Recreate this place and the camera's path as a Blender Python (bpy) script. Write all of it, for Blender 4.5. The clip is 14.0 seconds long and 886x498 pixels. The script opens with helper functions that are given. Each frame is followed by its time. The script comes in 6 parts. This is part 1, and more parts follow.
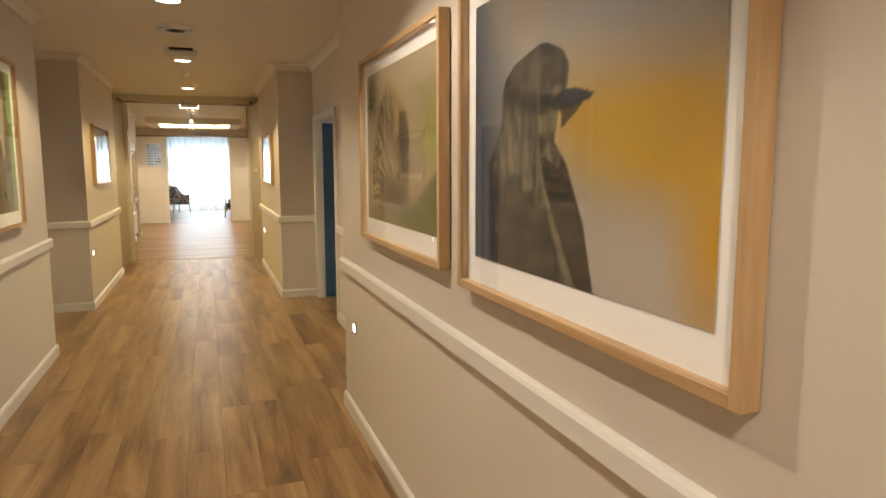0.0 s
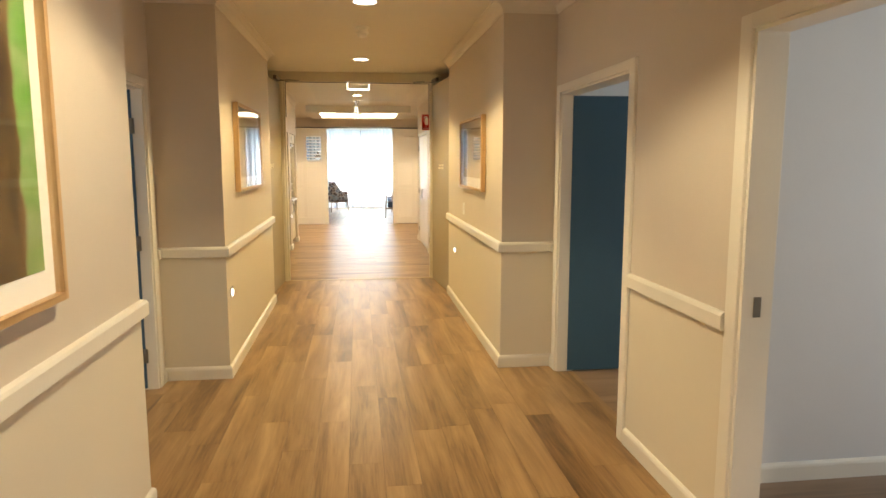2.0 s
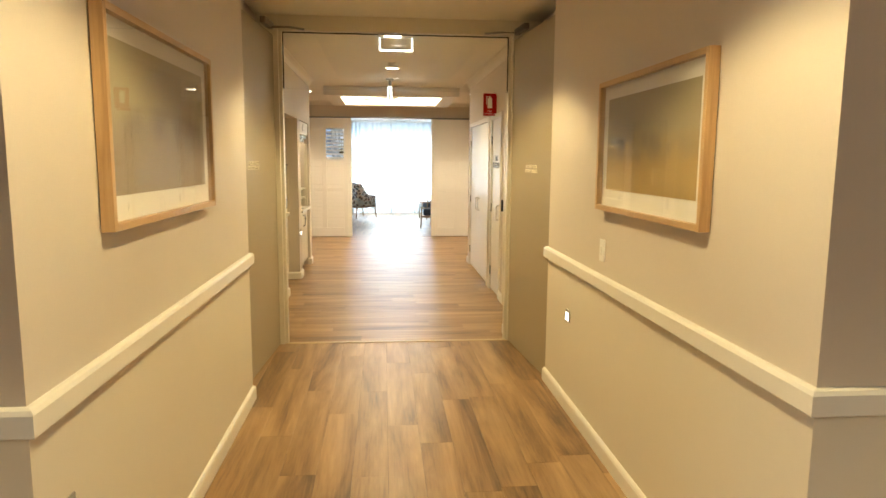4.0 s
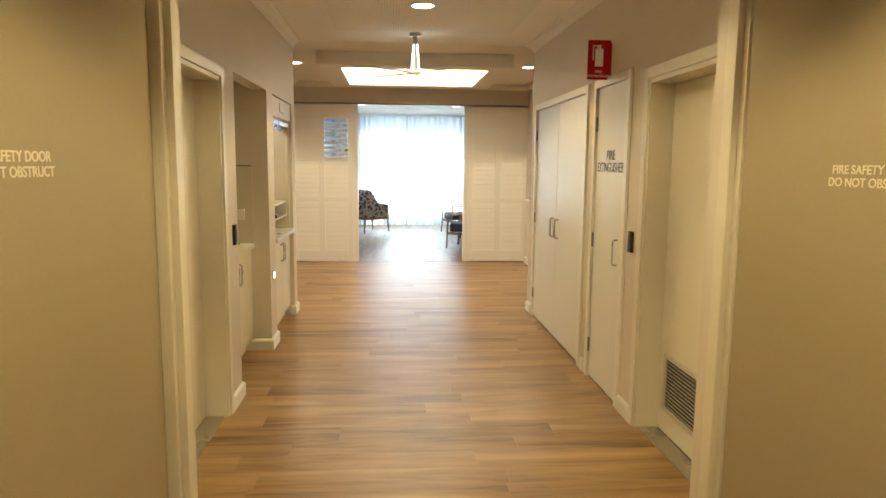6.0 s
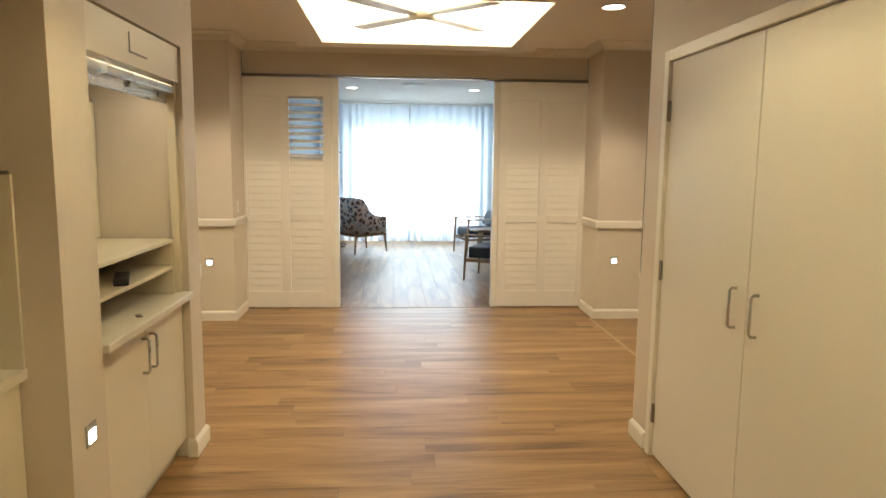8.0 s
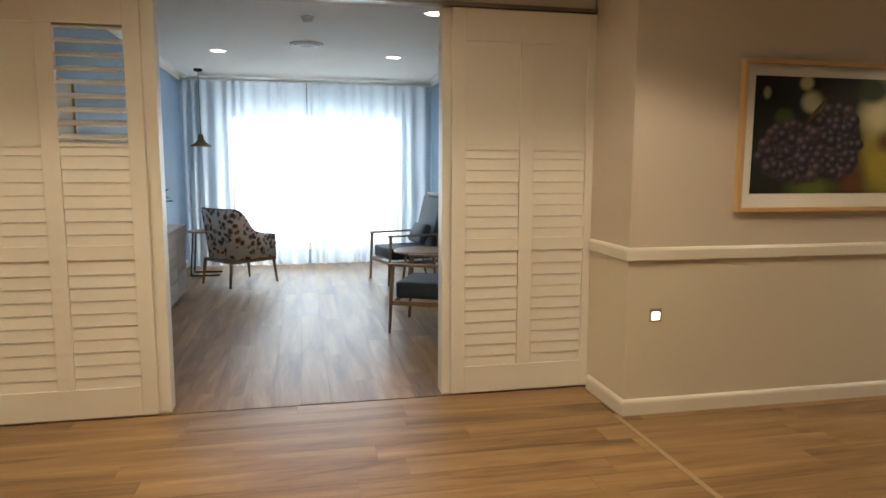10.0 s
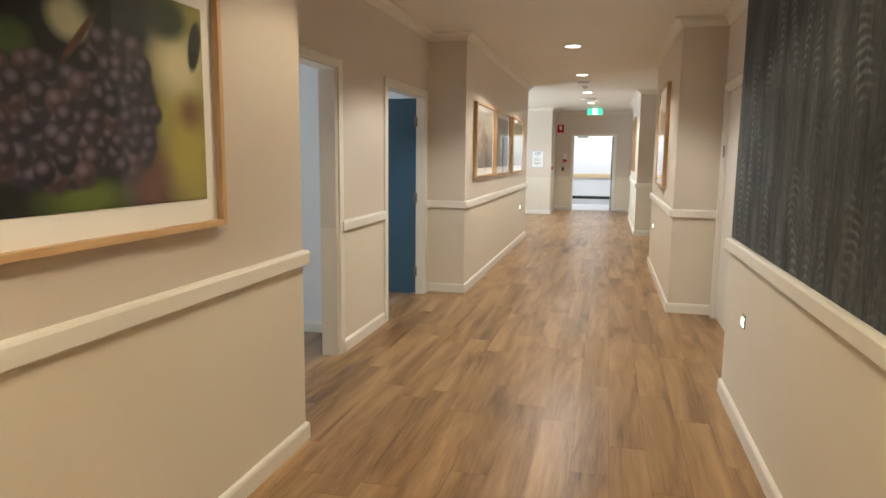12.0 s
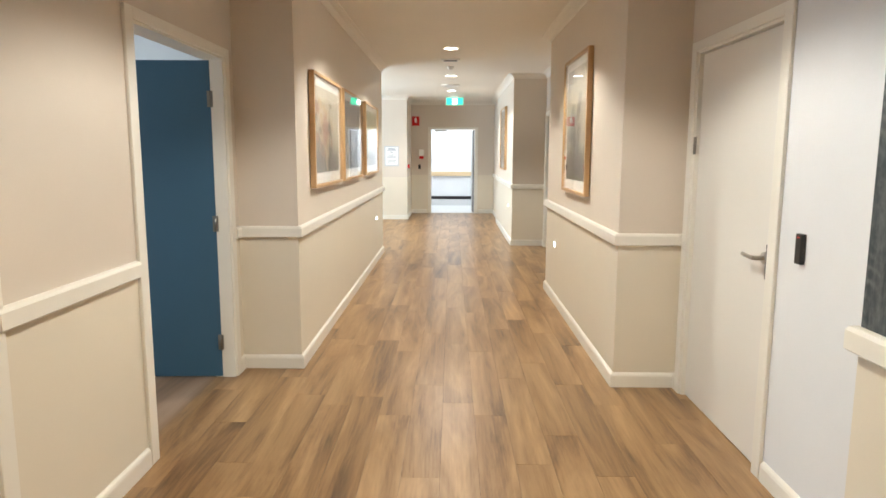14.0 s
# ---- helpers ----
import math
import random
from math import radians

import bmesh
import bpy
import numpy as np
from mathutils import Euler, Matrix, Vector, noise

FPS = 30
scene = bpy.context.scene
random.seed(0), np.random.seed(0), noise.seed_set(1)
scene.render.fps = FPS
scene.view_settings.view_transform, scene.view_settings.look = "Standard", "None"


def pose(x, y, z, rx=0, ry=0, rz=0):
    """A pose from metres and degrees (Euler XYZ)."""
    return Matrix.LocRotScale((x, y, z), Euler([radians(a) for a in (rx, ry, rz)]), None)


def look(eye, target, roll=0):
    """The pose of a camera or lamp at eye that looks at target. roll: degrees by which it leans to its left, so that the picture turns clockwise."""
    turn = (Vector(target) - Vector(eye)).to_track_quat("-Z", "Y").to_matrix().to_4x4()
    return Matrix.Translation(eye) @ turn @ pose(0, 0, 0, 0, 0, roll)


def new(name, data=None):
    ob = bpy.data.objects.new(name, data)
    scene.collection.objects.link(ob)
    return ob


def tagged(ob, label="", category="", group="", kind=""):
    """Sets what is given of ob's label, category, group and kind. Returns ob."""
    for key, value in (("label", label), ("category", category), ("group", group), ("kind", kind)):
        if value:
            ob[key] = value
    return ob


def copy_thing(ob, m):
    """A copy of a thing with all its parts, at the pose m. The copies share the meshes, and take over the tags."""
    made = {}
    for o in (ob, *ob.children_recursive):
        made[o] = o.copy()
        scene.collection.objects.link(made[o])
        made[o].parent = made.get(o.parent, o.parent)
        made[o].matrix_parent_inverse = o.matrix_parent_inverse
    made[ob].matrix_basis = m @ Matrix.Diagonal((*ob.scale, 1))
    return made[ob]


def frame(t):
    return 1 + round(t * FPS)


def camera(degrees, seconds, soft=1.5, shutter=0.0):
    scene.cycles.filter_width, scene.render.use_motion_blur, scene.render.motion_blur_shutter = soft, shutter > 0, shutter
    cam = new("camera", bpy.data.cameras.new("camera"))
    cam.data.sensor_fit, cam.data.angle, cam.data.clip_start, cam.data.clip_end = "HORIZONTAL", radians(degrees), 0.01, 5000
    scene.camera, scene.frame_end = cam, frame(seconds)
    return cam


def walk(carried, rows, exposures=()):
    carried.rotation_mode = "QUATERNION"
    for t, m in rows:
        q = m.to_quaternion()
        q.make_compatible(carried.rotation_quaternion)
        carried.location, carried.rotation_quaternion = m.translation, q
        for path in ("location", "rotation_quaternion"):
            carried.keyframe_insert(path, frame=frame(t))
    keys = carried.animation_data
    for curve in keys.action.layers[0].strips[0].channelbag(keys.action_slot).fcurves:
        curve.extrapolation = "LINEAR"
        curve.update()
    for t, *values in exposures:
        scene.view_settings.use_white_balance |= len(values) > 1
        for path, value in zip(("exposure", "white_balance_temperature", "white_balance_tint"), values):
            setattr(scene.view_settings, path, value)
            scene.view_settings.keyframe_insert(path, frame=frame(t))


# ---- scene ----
# camera and walk
cam = camera(67.8, 14.0, soft=1.6)
EXPOSURES = [(0.0, 0.02, 6850, 9), (1.0, 0.16, 7050, 10), (1.5, 0.24, 7050, 10), (2.0, 0.47, 7080, 9), (3.0, 0.55, 6820, 8), (5.5, 0.08, 6600, 5), (7.0, 0.16, 6450, 5), (9.5, -0.6, 6600, 9), (10.5, -0.42, 6700, 9), (11.0, -0.33, 6700, 8), (11.5, 0.04, 6400, 6), (12.0, 0.28, 6150, 6), (12.5, 0.46, 6050, 5), (13.0, 0.53, 6050, 5), (14.0, 0.66, 6000, 4)]
PATH = [
    (0, (0.261, -0.671, 1.529), (0.928, 1.199, 1.283), -0.1),
    (0.5, (0.201, 0.077, 1.548), (0.733, 1.988, 1.297), -0.3),
    (1, (0.102, 0.861, 1.555), (0.501, 2.805, 1.302), -0.1),
    (1.5, (0.066, 1.575, 1.568), (0.402, 3.53, 1.308), -0.1),
    (2, (-0.004, 2.386, 1.57), (0.25, 4.352, 1.306), -0.0),
    (2.5, (-0.003, 3.153, 1.569), (0.23, 5.122, 1.302), -0.1),
    (3, (-0.041, 3.969, 1.584), (0.164, 5.94, 1.314), -0.1),
    (5.5, (-0.158, 8.096, 1.517), (0.003, 10.072, 1.257), 0.7),
    (6, (-0.204, 8.95, 1.525), (-0.053, 10.927, 1.266), 0.6),
    (6.5, (-0.162, 9.717, 1.524), (-0.017, 11.695, 1.265), 0.7),
    (7, (-0.16, 10.536, 1.548), (-0.017, 12.513, 1.287), 0.7),
    (9.5, (-0.043, 14.442, 1.455), (0.139, 16.418, 1.208), 0.3),
    (10, (0.046, 15.129, 1.434), (0.457, 17.07, 1.188), 0.2),
    (10.5, (0.13, 15.79, 1.447), (1.081, 17.528, 1.173), 0.0),
    (11, (0.338, 16.446, 1.462), (1.831, 17.746, 1.172), 1.2),
    (11.5, (0.814, 16.772, 1.453), (2.609, 17.608, 1.169), 1.0),
    (12, (1.411, 17.082, 1.453), (3.334, 17.557, 1.174), 0.6),
    (12.5, (2.018, 17.232, 1.438), (3.99, 17.413, 1.162), 0.4),
    (13, (2.677, 17.352, 1.451), (4.656, 17.407, 1.169), 0.3),
    (13.5, (3.281, 17.387, 1.455), (5.26, 17.4, 1.172), 0.3),
    (14, (3.845, 17.507, 1.472), (5.824, 17.533, 1.184), 0.2),
]
walk(cam, [(t, look(eye, target, roll)) for t, eye, target, roll in PATH], EXPOSURES)

# ---- world, daylight and lamps ----
world = bpy.data.worlds.new("world")
scene.world = world
world.use_nodes = True
wn = world.node_tree.nodes
sky = wn.new("ShaderNodeTexSky")
sky.sky_type, sky.sun_disc, sky.sun_elevation, sky.sun_rotation = "NISHITA", False, radians(40), radians(60)
wn["Background"].inputs[1].default_value = 0.10
world.node_tree.links.new(sky.outputs[0], wn["Background"].inputs[0])
sun = new("sun", bpy.data.lights.new("sun", "SUN"))
sun.data.energy, sun.data.angle, sun.data.color = 2.0, radians(3), (1.0, 0.95, 0.88)
sun.matrix_world = pose(0, 0, 30, 50, 0, 120)

HALL, WING = Vector((0, 0, 0)), Vector((0.065, 0.155, 0))   # origins of the two halves of the plan
ORIGIN = HALL
AMBER = (1.0, 0.80, 0.42)      # first corridor and kitchenette
WARM = (1.0, 0.80, 0.55)       # crossing and second corridor
NEUTRAL = (1.0, 0.91, 0.80)
DAY = (0.80, 0.90, 1.0)
CEIL = 2.70


def spot(x, y, watts, colour, cone=132, z=CEIL - 0.035):
    ob = new("downlight_lamp", bpy.data.lights.new("downlight_lamp", "SPOT"))
    d = ob.data
    d.energy, d.color, d.spot_size, d.spot_blend, d.shadow_soft_size = watts, colour, radians(cone), 0.30, 0.05
    ob.location = ORIGIN + Vector((x, y, z))
    return ob


def area_light(m, sx, sy, watts, colour=DAY):
    ob = new("room_area_light", bpy.data.lights.new("room_area_light", "AREA"))
    d = ob.data
    d.shape, d.size, d.size_y, d.energy, d.color = "RECTANGLE", sx, sy, watts, colour
    ob.matrix_world = Matrix.Translation(ORIGIN) @ m
    return ob


LAMPS = [  # x, y, watts, colour
    # lamps at y -1.3, 1.6 and 11.9 are unseen, added for light
    (0.08, -1.3, 105, NEUTRAL), (0.08, 1.6, 84, NEUTRAL), (0.06, 4.50, 85, (1.0, 0.84, 0.56)), (0.07, 7.30, 100, AMBER), (0.06, 10.0, 100, AMBER),
    (0.0, 11.9, 80, AMBER), (0.02, 14.1, 78, AMBER),
]
WING_LAMPS = [
    # the lamp at x -3.6 is unseen, added to light the west wing
    (-1.44, 17.0, 95, WARM), (1.40, 17.0, 95, WARM), (4.2, 17.37, 50, WARM), (-3.6, 17.33, 70, WARM),
    (6.48, 17.37, 95, NEUTRAL), (9.15, 17.37, 100, NEUTRAL), (11.83, 17.37, 85, NEUTRAL), (14.62, 17.37, 72, NEUTRAL), (17.15, 17.37, 70, NEUTRAL),
]
LOUNGE_LAMPS = ((-0.90, 22.77), (1.04, 22.78), (1.08, 20.52))
for lx, ly, lw, lc in LAMPS:
    spot(lx, ly, lw, lc, 120 if 7 < ly < 11 else 132)
area_light(pose(4.52, 3.7, 1.5, 0, 90, 0), 1.3, 1.3, 20)                      # rooms behind the open doors, through windows out of view
area_light(pose(4.52, 6.8, 1.5, 0, 90, 0), 1.3, 1.3, 14)
area_light(pose(-4.42, 6.4, 1.5, 0, -90, 0), 1.3, 1.3, 22)
ORIGIN = WING
for lx, ly, lw, lc in WING_LAMPS:
    spot(lx, ly, lw, lc)
for lx, ly in LOUNGE_LAMPS:
    spot(lx, ly, 22, NEUTRAL)
spot(-1.33, 24.28, 6, WARM, 90, 1.70)
area_light(pose(0.2, 25.36, 1.25, -90, 0, 0), 2.45, 1.95, 250)                 # lounge window
area_light(pose(15.9, 20.9, 1.5, -90, 0, 0), 3.2, 2.0, 120)                    # side hall of the second corridor
area_light(pose(4.9, 21.9, 1.5, -90, 0, 0), 1.3, 1.3, 27)
area_light(pose(8.0, 21.9, 1.5, -90, 0, 0), 1.3, 1.3, 30)
area_light(pose(21.4, 17.35, 2.66, 0, 0, 0), 1.6, 2.4, 60, (0.95, 0.97, 1.0))   # unseen overhead fill, added for the bright service room past the far door
ORIGIN = HALL


# ---- materials ----
def material(name):
    m = bpy.data.materials.new(name)
    m.use_nodes = True
    return m, m.node_tree.nodes, m.node_tree.links, m.node_tree.nodes["Principled BSDF"]


def ramp(nodes, stops):
    r = nodes.new("ShaderNodeValToRGB")
    while len(r.color_ramp.elements) < len(stops):
        r.color_ramp.elements.new(0.5)
    for e, (p, c) in zip(r.color_ramp.elements, stops):
        e.position, e.color = p, (*c, 1)
    return r


def noise_node(nodes, links, coord, scale, detail=4, rough=0.55, stretch=None):
    n = nodes.new("ShaderNodeTexNoise")
    n.inputs["Scale"].default_value, n.inputs["Detail"].default_value, n.inputs["Roughness"].default_value = scale, detail, rough
    if stretch:
        mp = nodes.new("ShaderNodeMapping")
        mp.inputs["Scale"].default_value = stretch
        links.new(coord, mp.inputs[0])
        coord = mp.outputs[0]
    links.new(coord, n.inputs["Vector"])
    return n


def surface(name, colour, rough=0.6, var=0.06, fine=120, bump=0.05, blotch=1.3, metal=0.0, coat=0.0, spec=0.5, stretch=None):
    """A plain real surface: base colour with blotches and grain at two scales, and a fine relief."""
    m, n, l, b = material(name)
    co = n.new("ShaderNodeTexCoord").outputs["Object"]
    big = noise_node(n, l, co, blotch, 5, 0.6)
    small = noise_node(n, l, co, fine, 3, 0.6, stretch)
    mix = n.new("ShaderNodeMath")
    mix.operation = "MULTIPLY_ADD"
    l.new(small.outputs[0], mix.inputs[0])
    mix.inputs[1].default_value = 0.5
    l.new(big.outputs[0], mix.inputs[2])
    r = ramp(n, [(0.45, [c * (1 - var) for c in colour]), (1.05, [min(1, c * (1 + var)) for c in colour])])
    l.new(mix.outputs[0], r.inputs[0])
    l.new(r.outputs[0], b.inputs["Base Color"])
    b.inputs["Metallic"].default_value, b.inputs["Specular IOR Level"].default_value = metal, spec
    b.inputs["Coat Weight"].default_value = coat
    rr = n.new("ShaderNodeMapRange")
    rr.inputs[3].default_value, rr.inputs[4].default_value = max(0.02, rough - 0.08), min(1, rough + 0.08)
    l.new(big.outputs[0], rr.inputs[0])
    l.new(rr.outputs[0], b.inputs["Roughness"])
    if bump:
        bp = n.new("ShaderNodeBump")
        bp.inputs["Strength"].default_value, bp.inputs["Distance"].default_value = bump, 0.004
        l.new(small.outputs[0], bp.inputs["Height"])
        l.new(bp.outputs[0], b.inputs["Normal"])
    return m


def wood(name, dark, mid, light, scale=1.0, rough=0.45, along="X", per_object=True, coat=0.0, value=0.25, run=0.9, stops=(0.42, 0.64, 0.95)):
    """Grain that runs along one axis of the object, with cathedral figure; each object takes its own cut of it."""
    m, n, l, b = material(name)
    tc, oi = n.new("ShaderNodeTexCoord"), n.new("ShaderNodeObjectInfo")
    off = n.new("ShaderNodeVectorMath")
    off.operation = "MULTIPLY_ADD"
    cmb = n.new("ShaderNodeCombineXYZ")
    for i in range(3):
        l.new(oi.outputs["Random"], cmb.inputs[i])
    l.new(cmb.outputs[0], off.inputs[0])
    off.inputs[1].default_value = (37.0, 19.0, 53.0) if per_object else (0, 0, 0)
    l.new(tc.outputs["Object"], off.inputs[2])
    st = {"X": (run, 11, 11), "Y": (11, run, 11), "Z": (11, 11, run)}[along]
    st = tuple(v * scale for v in st)
    fig = noise_node(n, l, off.outputs[0], 1.0, 5, 0.62, tuple(v * 0.55 for v in st))
    grain = noise_node(n, l, off.outputs[0], 1.0, 6, 0.7, tuple(v * (7 if v > 6 * scale else 2.5) for v in st))
    fig.inputs["Distortion"].default_value = 0.6
    add = n.new("ShaderNodeMath")
    add.operation = "MULTIPLY_ADD"
    l.new(grain.outputs[0], add.inputs[0])
    add.inputs[1].default_value = 0.35
    l.new(fig.outputs[0], add.inputs[2])
    r = ramp(n, list(zip(stops, (dark, mid, light))))
    l.new(add.outputs[0], r.inputs[0])
    hsv = n.new("ShaderNodeHueSaturation")
    mr = n.new("ShaderNodeMapRange")
    mr.inputs[3].default_value, mr.inputs[4].default_value = 1 - value / 2, 1 + value / 2
    l.new(oi.outputs["Random"], mr.inputs[0])
    l.new(mr.outputs[0], hsv.inputs["Value"])
    l.new(r.outputs[0], hsv.inputs["Color"])
    l.new(hsv.outputs[0], b.inputs["Base Color"])
    rr = n.new("ShaderNodeMapRange")
    rr.inputs[3].default_value, rr.inputs[4].default_value = rough - 0.08, rough + 0.1
    l.new(grain.outputs[0], rr.inputs[0])
    l.new(rr.outputs[0], b.inputs["Roughness"])
    b.inputs["Coat Weight"].default_value = coat
    bp = n.new("ShaderNodeBump")
    bp.inputs["Strength"].default_value, bp.inputs["Distance"].default_value = 0.12, 0.002
    l.new(grain.outputs[0], bp.inputs["Height"])
    l.new(bp.outputs[0], b.inputs["Normal"])
    return m


def glow(name, colour, strength):
    m, n, l, b = material(name)
    b.inputs["Base Color"].default_value = (*colour, 1)
    b.inputs["Emission Color"].default_value = (*colour, 1)
    b.inputs["Emission Strength"].default_value = strength
    return m


def wallpaper():
    """Charcoal paper: cloudy vertical streaks, with columns of small arched ripples that fade in and out."""
    m, n, l, b = material("charcoal_wallpaper")
    co = n.new("ShaderNodeTexCoord").outputs["Object"]

    def calc(op, x, y=None, z=None):
        k = n.new("ShaderNodeMath")
        k.operation = op
        for i, v in enumerate((x, y, z)):
            if v is None:
                continue
            if isinstance(v, (int, float)):
                k.inputs[i].default_value = v
            else:
                l.new(v, k.inputs[i])
        return k.outputs[0]

    sep = n.new("ShaderNodeSeparateXYZ")
    l.new(co, sep.inputs[0])
    cloud = noise_node(n, l, co, 1.0, 5, 0.6, (9, 9, 2.0)).outputs[0]
    streak = noise_node(n, l, co, 1.0, 5, 0.65, (46, 46, 5)).outputs[0]
    grain = noise_node(n, l, co, 1.0, 3, 0.7, (75, 75, 40)).outputs[0]
    sway = noise_node(n, l, co, 1.0, 2, 0.5, (2.2, 2.2, 2.6)).outputs[0]
    patch = noise_node(n, l, co, 1.0, 2, 0.5, (5.0, 5.0, 2.2)).outputs[0]
    across = calc("MULTIPLY_ADD", sep.outputs[0], 4.4 * 2 * math.pi, calc("MULTIPLY", sway, 13.0))
    hump = calc("COSINE", across)
    wob = noise_node(n, l, co, 1.0, 2, 0.5, (14, 14, 9)).outputs[0]
    phase = calc("ADD", calc("MULTIPLY_ADD", sep.outputs[2], 27 * 2 * math.pi, calc("MULTIPLY", hump, -3.4)), calc("MULTIPLY", wob, 5.0))
    ripple = calc("POWER", calc("MULTIPLY_ADD", calc("SINE", phase), 0.5, 0.5), 2.0)
    column = ramp(n, [(0.30, (0, 0, 0)), (0.90, (1, 1, 1))])
    l.new(calc("MULTIPLY_ADD", hump, 0.5, 0.5), column.inputs[0])
    some = ramp(n, [(0.44, (0, 0, 0)), (0.68, (1, 1, 1))])
    l.new(patch, some.inputs[0])
    rip = calc("MULTIPLY", ripple, calc("MULTIPLY", column.outputs[0], some.outputs[0]))
    tone = calc("ADD", calc("MULTIPLY_ADD", cloud, 0.50, calc("MULTIPLY", streak, 0.28)), calc("MULTIPLY_ADD", grain, 0.27, calc("MULTIPLY", rip, 0.24)))
    r = ramp(n, [(0.38, (0.020, 0.024, 0.027)), (0.54, (0.062, 0.071, 0.077)), (0.80, (0.185, 0.196, 0.20))])
    l.new(tone, r.inputs[0])
    l.new(r.outputs[0], b.inputs["Base Color"])
    b.inputs["Roughness"].default_value, b.inputs["Specular IOR Level"].default_value = 0.7, 0.2
    bp = n.new("ShaderNodeBump")
    bp.inputs["Strength"].default_value, bp.inputs["Distance"].default_value = 0.4, 0.004
    l.new(tone, bp.inputs["Height"])
    l.new(bp.outputs[0], b.inputs["Normal"])
    return m


def perforated():
    """White acoustic board; its shaded round holes are a grid of dark dots in the colour."""
    m, n, l, b = material("perforated_board")
    co = n.new("ShaderNodeTexCoord").outputs["Object"]
    v = n.new("ShaderNodeTexVoronoi")
    v.inputs["Scale"].default_value, v.inputs["Randomness"].default_value = 45.0, 0.0
    l.new(co, v.inputs["Vector"])
    r = ramp(n, [(0.22, (0.22, 0.20, 0.17)), (0.30, (0.74, 0.71, 0.64))])
    l.new(v.outputs[0], r.inputs[0])
    l.new(r.outputs[0], b.inputs["Base Color"])
    b.inputs["Roughness"].default_value = 0.8
    return m


def sheer():
    m, n, l, b = material("sheer_fabric")
    out = n["Material Output"]
    tl, df, tp = n.new("ShaderNodeBsdfTranslucent"), n.new("ShaderNodeBsdfDiffuse"), n.new("ShaderNodeBsdfTransparent")
    co = n.new("ShaderNodeTexCoord").outputs["Object"]
    weave = noise_node(n, l, co, 1.0, 3, 0.6, (60, 60, 900))
    r = ramp(n, [(0.3, (0.62, 0.68, 0.72)), (0.7, (0.78, 0.82, 0.85))])
    l.new(weave.outputs[0], r.inputs[0])
    l.new(r.outputs[0], tl.inputs[0])
    l.new(r.outputs[0], df.inputs[0])
    a, c = n.new("ShaderNodeMixShader"), n.new("ShaderNodeMixShader")
    a.inputs[0].default_value, c.inputs[0].default_value = 0.35, 0.12
    l.new(tl.outputs[0], a.inputs[1]); l.new(df.outputs[0], a.inputs[2])
    l.new(a.outputs[0], c.inputs[1]); l.new(tp.outputs[0], c.inputs[2])
    l.new(c.outputs[0], out.inputs[0])
    return m


def clear_glass(name, tint=(0.97, 0.98, 0.97), ior=1.45):
    m, n, l, b = material(name)
    b.inputs["Base Color"].default_value = (*tint, 1)
    b.inputs["Transmission Weight"].default_value, b.inputs["Roughness"].default_value, b.inputs["IOR"].default_value = 1.0, 0.0, ior
    return m


PAINT = surface("wall_paint", (0.66, 0.585, 0.50), 0.62, 0.03, 160, 0.06)
PANEL = surface("dado_panel_vinyl", (0.73, 0.665, 0.55), 0.5, 0.03, 220, 0.05)
TRIM = surface("trim_gloss_paint", (0.80, 0.765, 0.69), 0.32, 0.02, 60, 0.02)
CEILING = surface("ceiling_paint", (0.78, 0.735, 0.66), 0.8, 0.02, 90, 0.03)
WHITE_WALL = surface("white_room_paint", (0.74, 0.74, 0.75), 0.6, 0.03, 160, 0.05)
BLUE_WALL = surface("blue_room_paint", (0.23, 0.33, 0.44), 0.6, 0.04, 160, 0.05)
BLUE_DOOR = surface("blue_door_laminate", (0.046, 0.115, 0.190), 0.42, 0.06, 80, 0.04)
WHITE_DOOR = surface("white_door_paint", (0.76, 0.73, 0.68), 0.35, 0.02, 80, 0.03)
PALE_INK = surface("pale_tan_ink", (0.76, 0.70, 0.55), 0.6)
TAN_DOOR = surface("tan_door_paint", (0.36, 0.295, 0.185), 0.33, 0.04, 80, 0.03)
CREAM_DOOR = surface("cream_door_paint", (0.70, 0.64, 0.52), 0.35, 0.03, 80, 0.03)
FLOOR = wood("vinyl_plank", (0.080, 0.040, 0.017), (0.268, 0.152, 0.064), (0.46, 0.292, 0.140), 0.95, 0.33, "X", True, 0.0, 0.12, 1.25, (0.45, 0.635, 0.90))
STEEL = surface("brushed_steel", (0.55, 0.53, 0.50), 0.28, 0.08, 200, 0.03, 3, 1.0)
DARK_STEEL = surface("aged_steel", (0.25, 0.23, 0.20), 0.4, 0.1, 200, 0.03, 3, 1.0)
BLACK = surface("black_plastic", (0.012, 0.012, 0.013), 0.35, 0.1, 200, 0.03)
WHITE_PLASTIC = surface("white_plastic", (0.80, 0.78, 0.74), 0.35, 0.02, 200, 0.01)
OAK = wood("oak_frame", (0.36, 0.21, 0.09), (0.55, 0.35, 0.17), (0.68, 0.48, 0.27), 2.0, 0.45, "X", True, 0.1, 0.12)
MAT = surface("mat_board", (0.80, 0.77, 0.72), 0.8, 0.02, 300, 0.03)
CHARCOAL = wallpaper()
PERF = perforated()
SHEER = sheer()
GLASS = clear_glass("clear_glass")
LAMP_ON = glow("lamp_diffuser", (1.0, 0.93, 0.80), 9.0)
COVE_ON = glow("cove_lit_panel", (1.0, 0.90, 0.70), 4.0)
NIGHT_ON = glow("night_light_diffuser", (1.0, 0.97, 0.90), 5.0)
RED = surface("red_sign", (0.50, 0.012, 0.014), 0.65, 0.03, spec=0.2)
WHITE_INK = surface("white_print", (0.85, 0.85, 0.83), 0.5, 0.01)
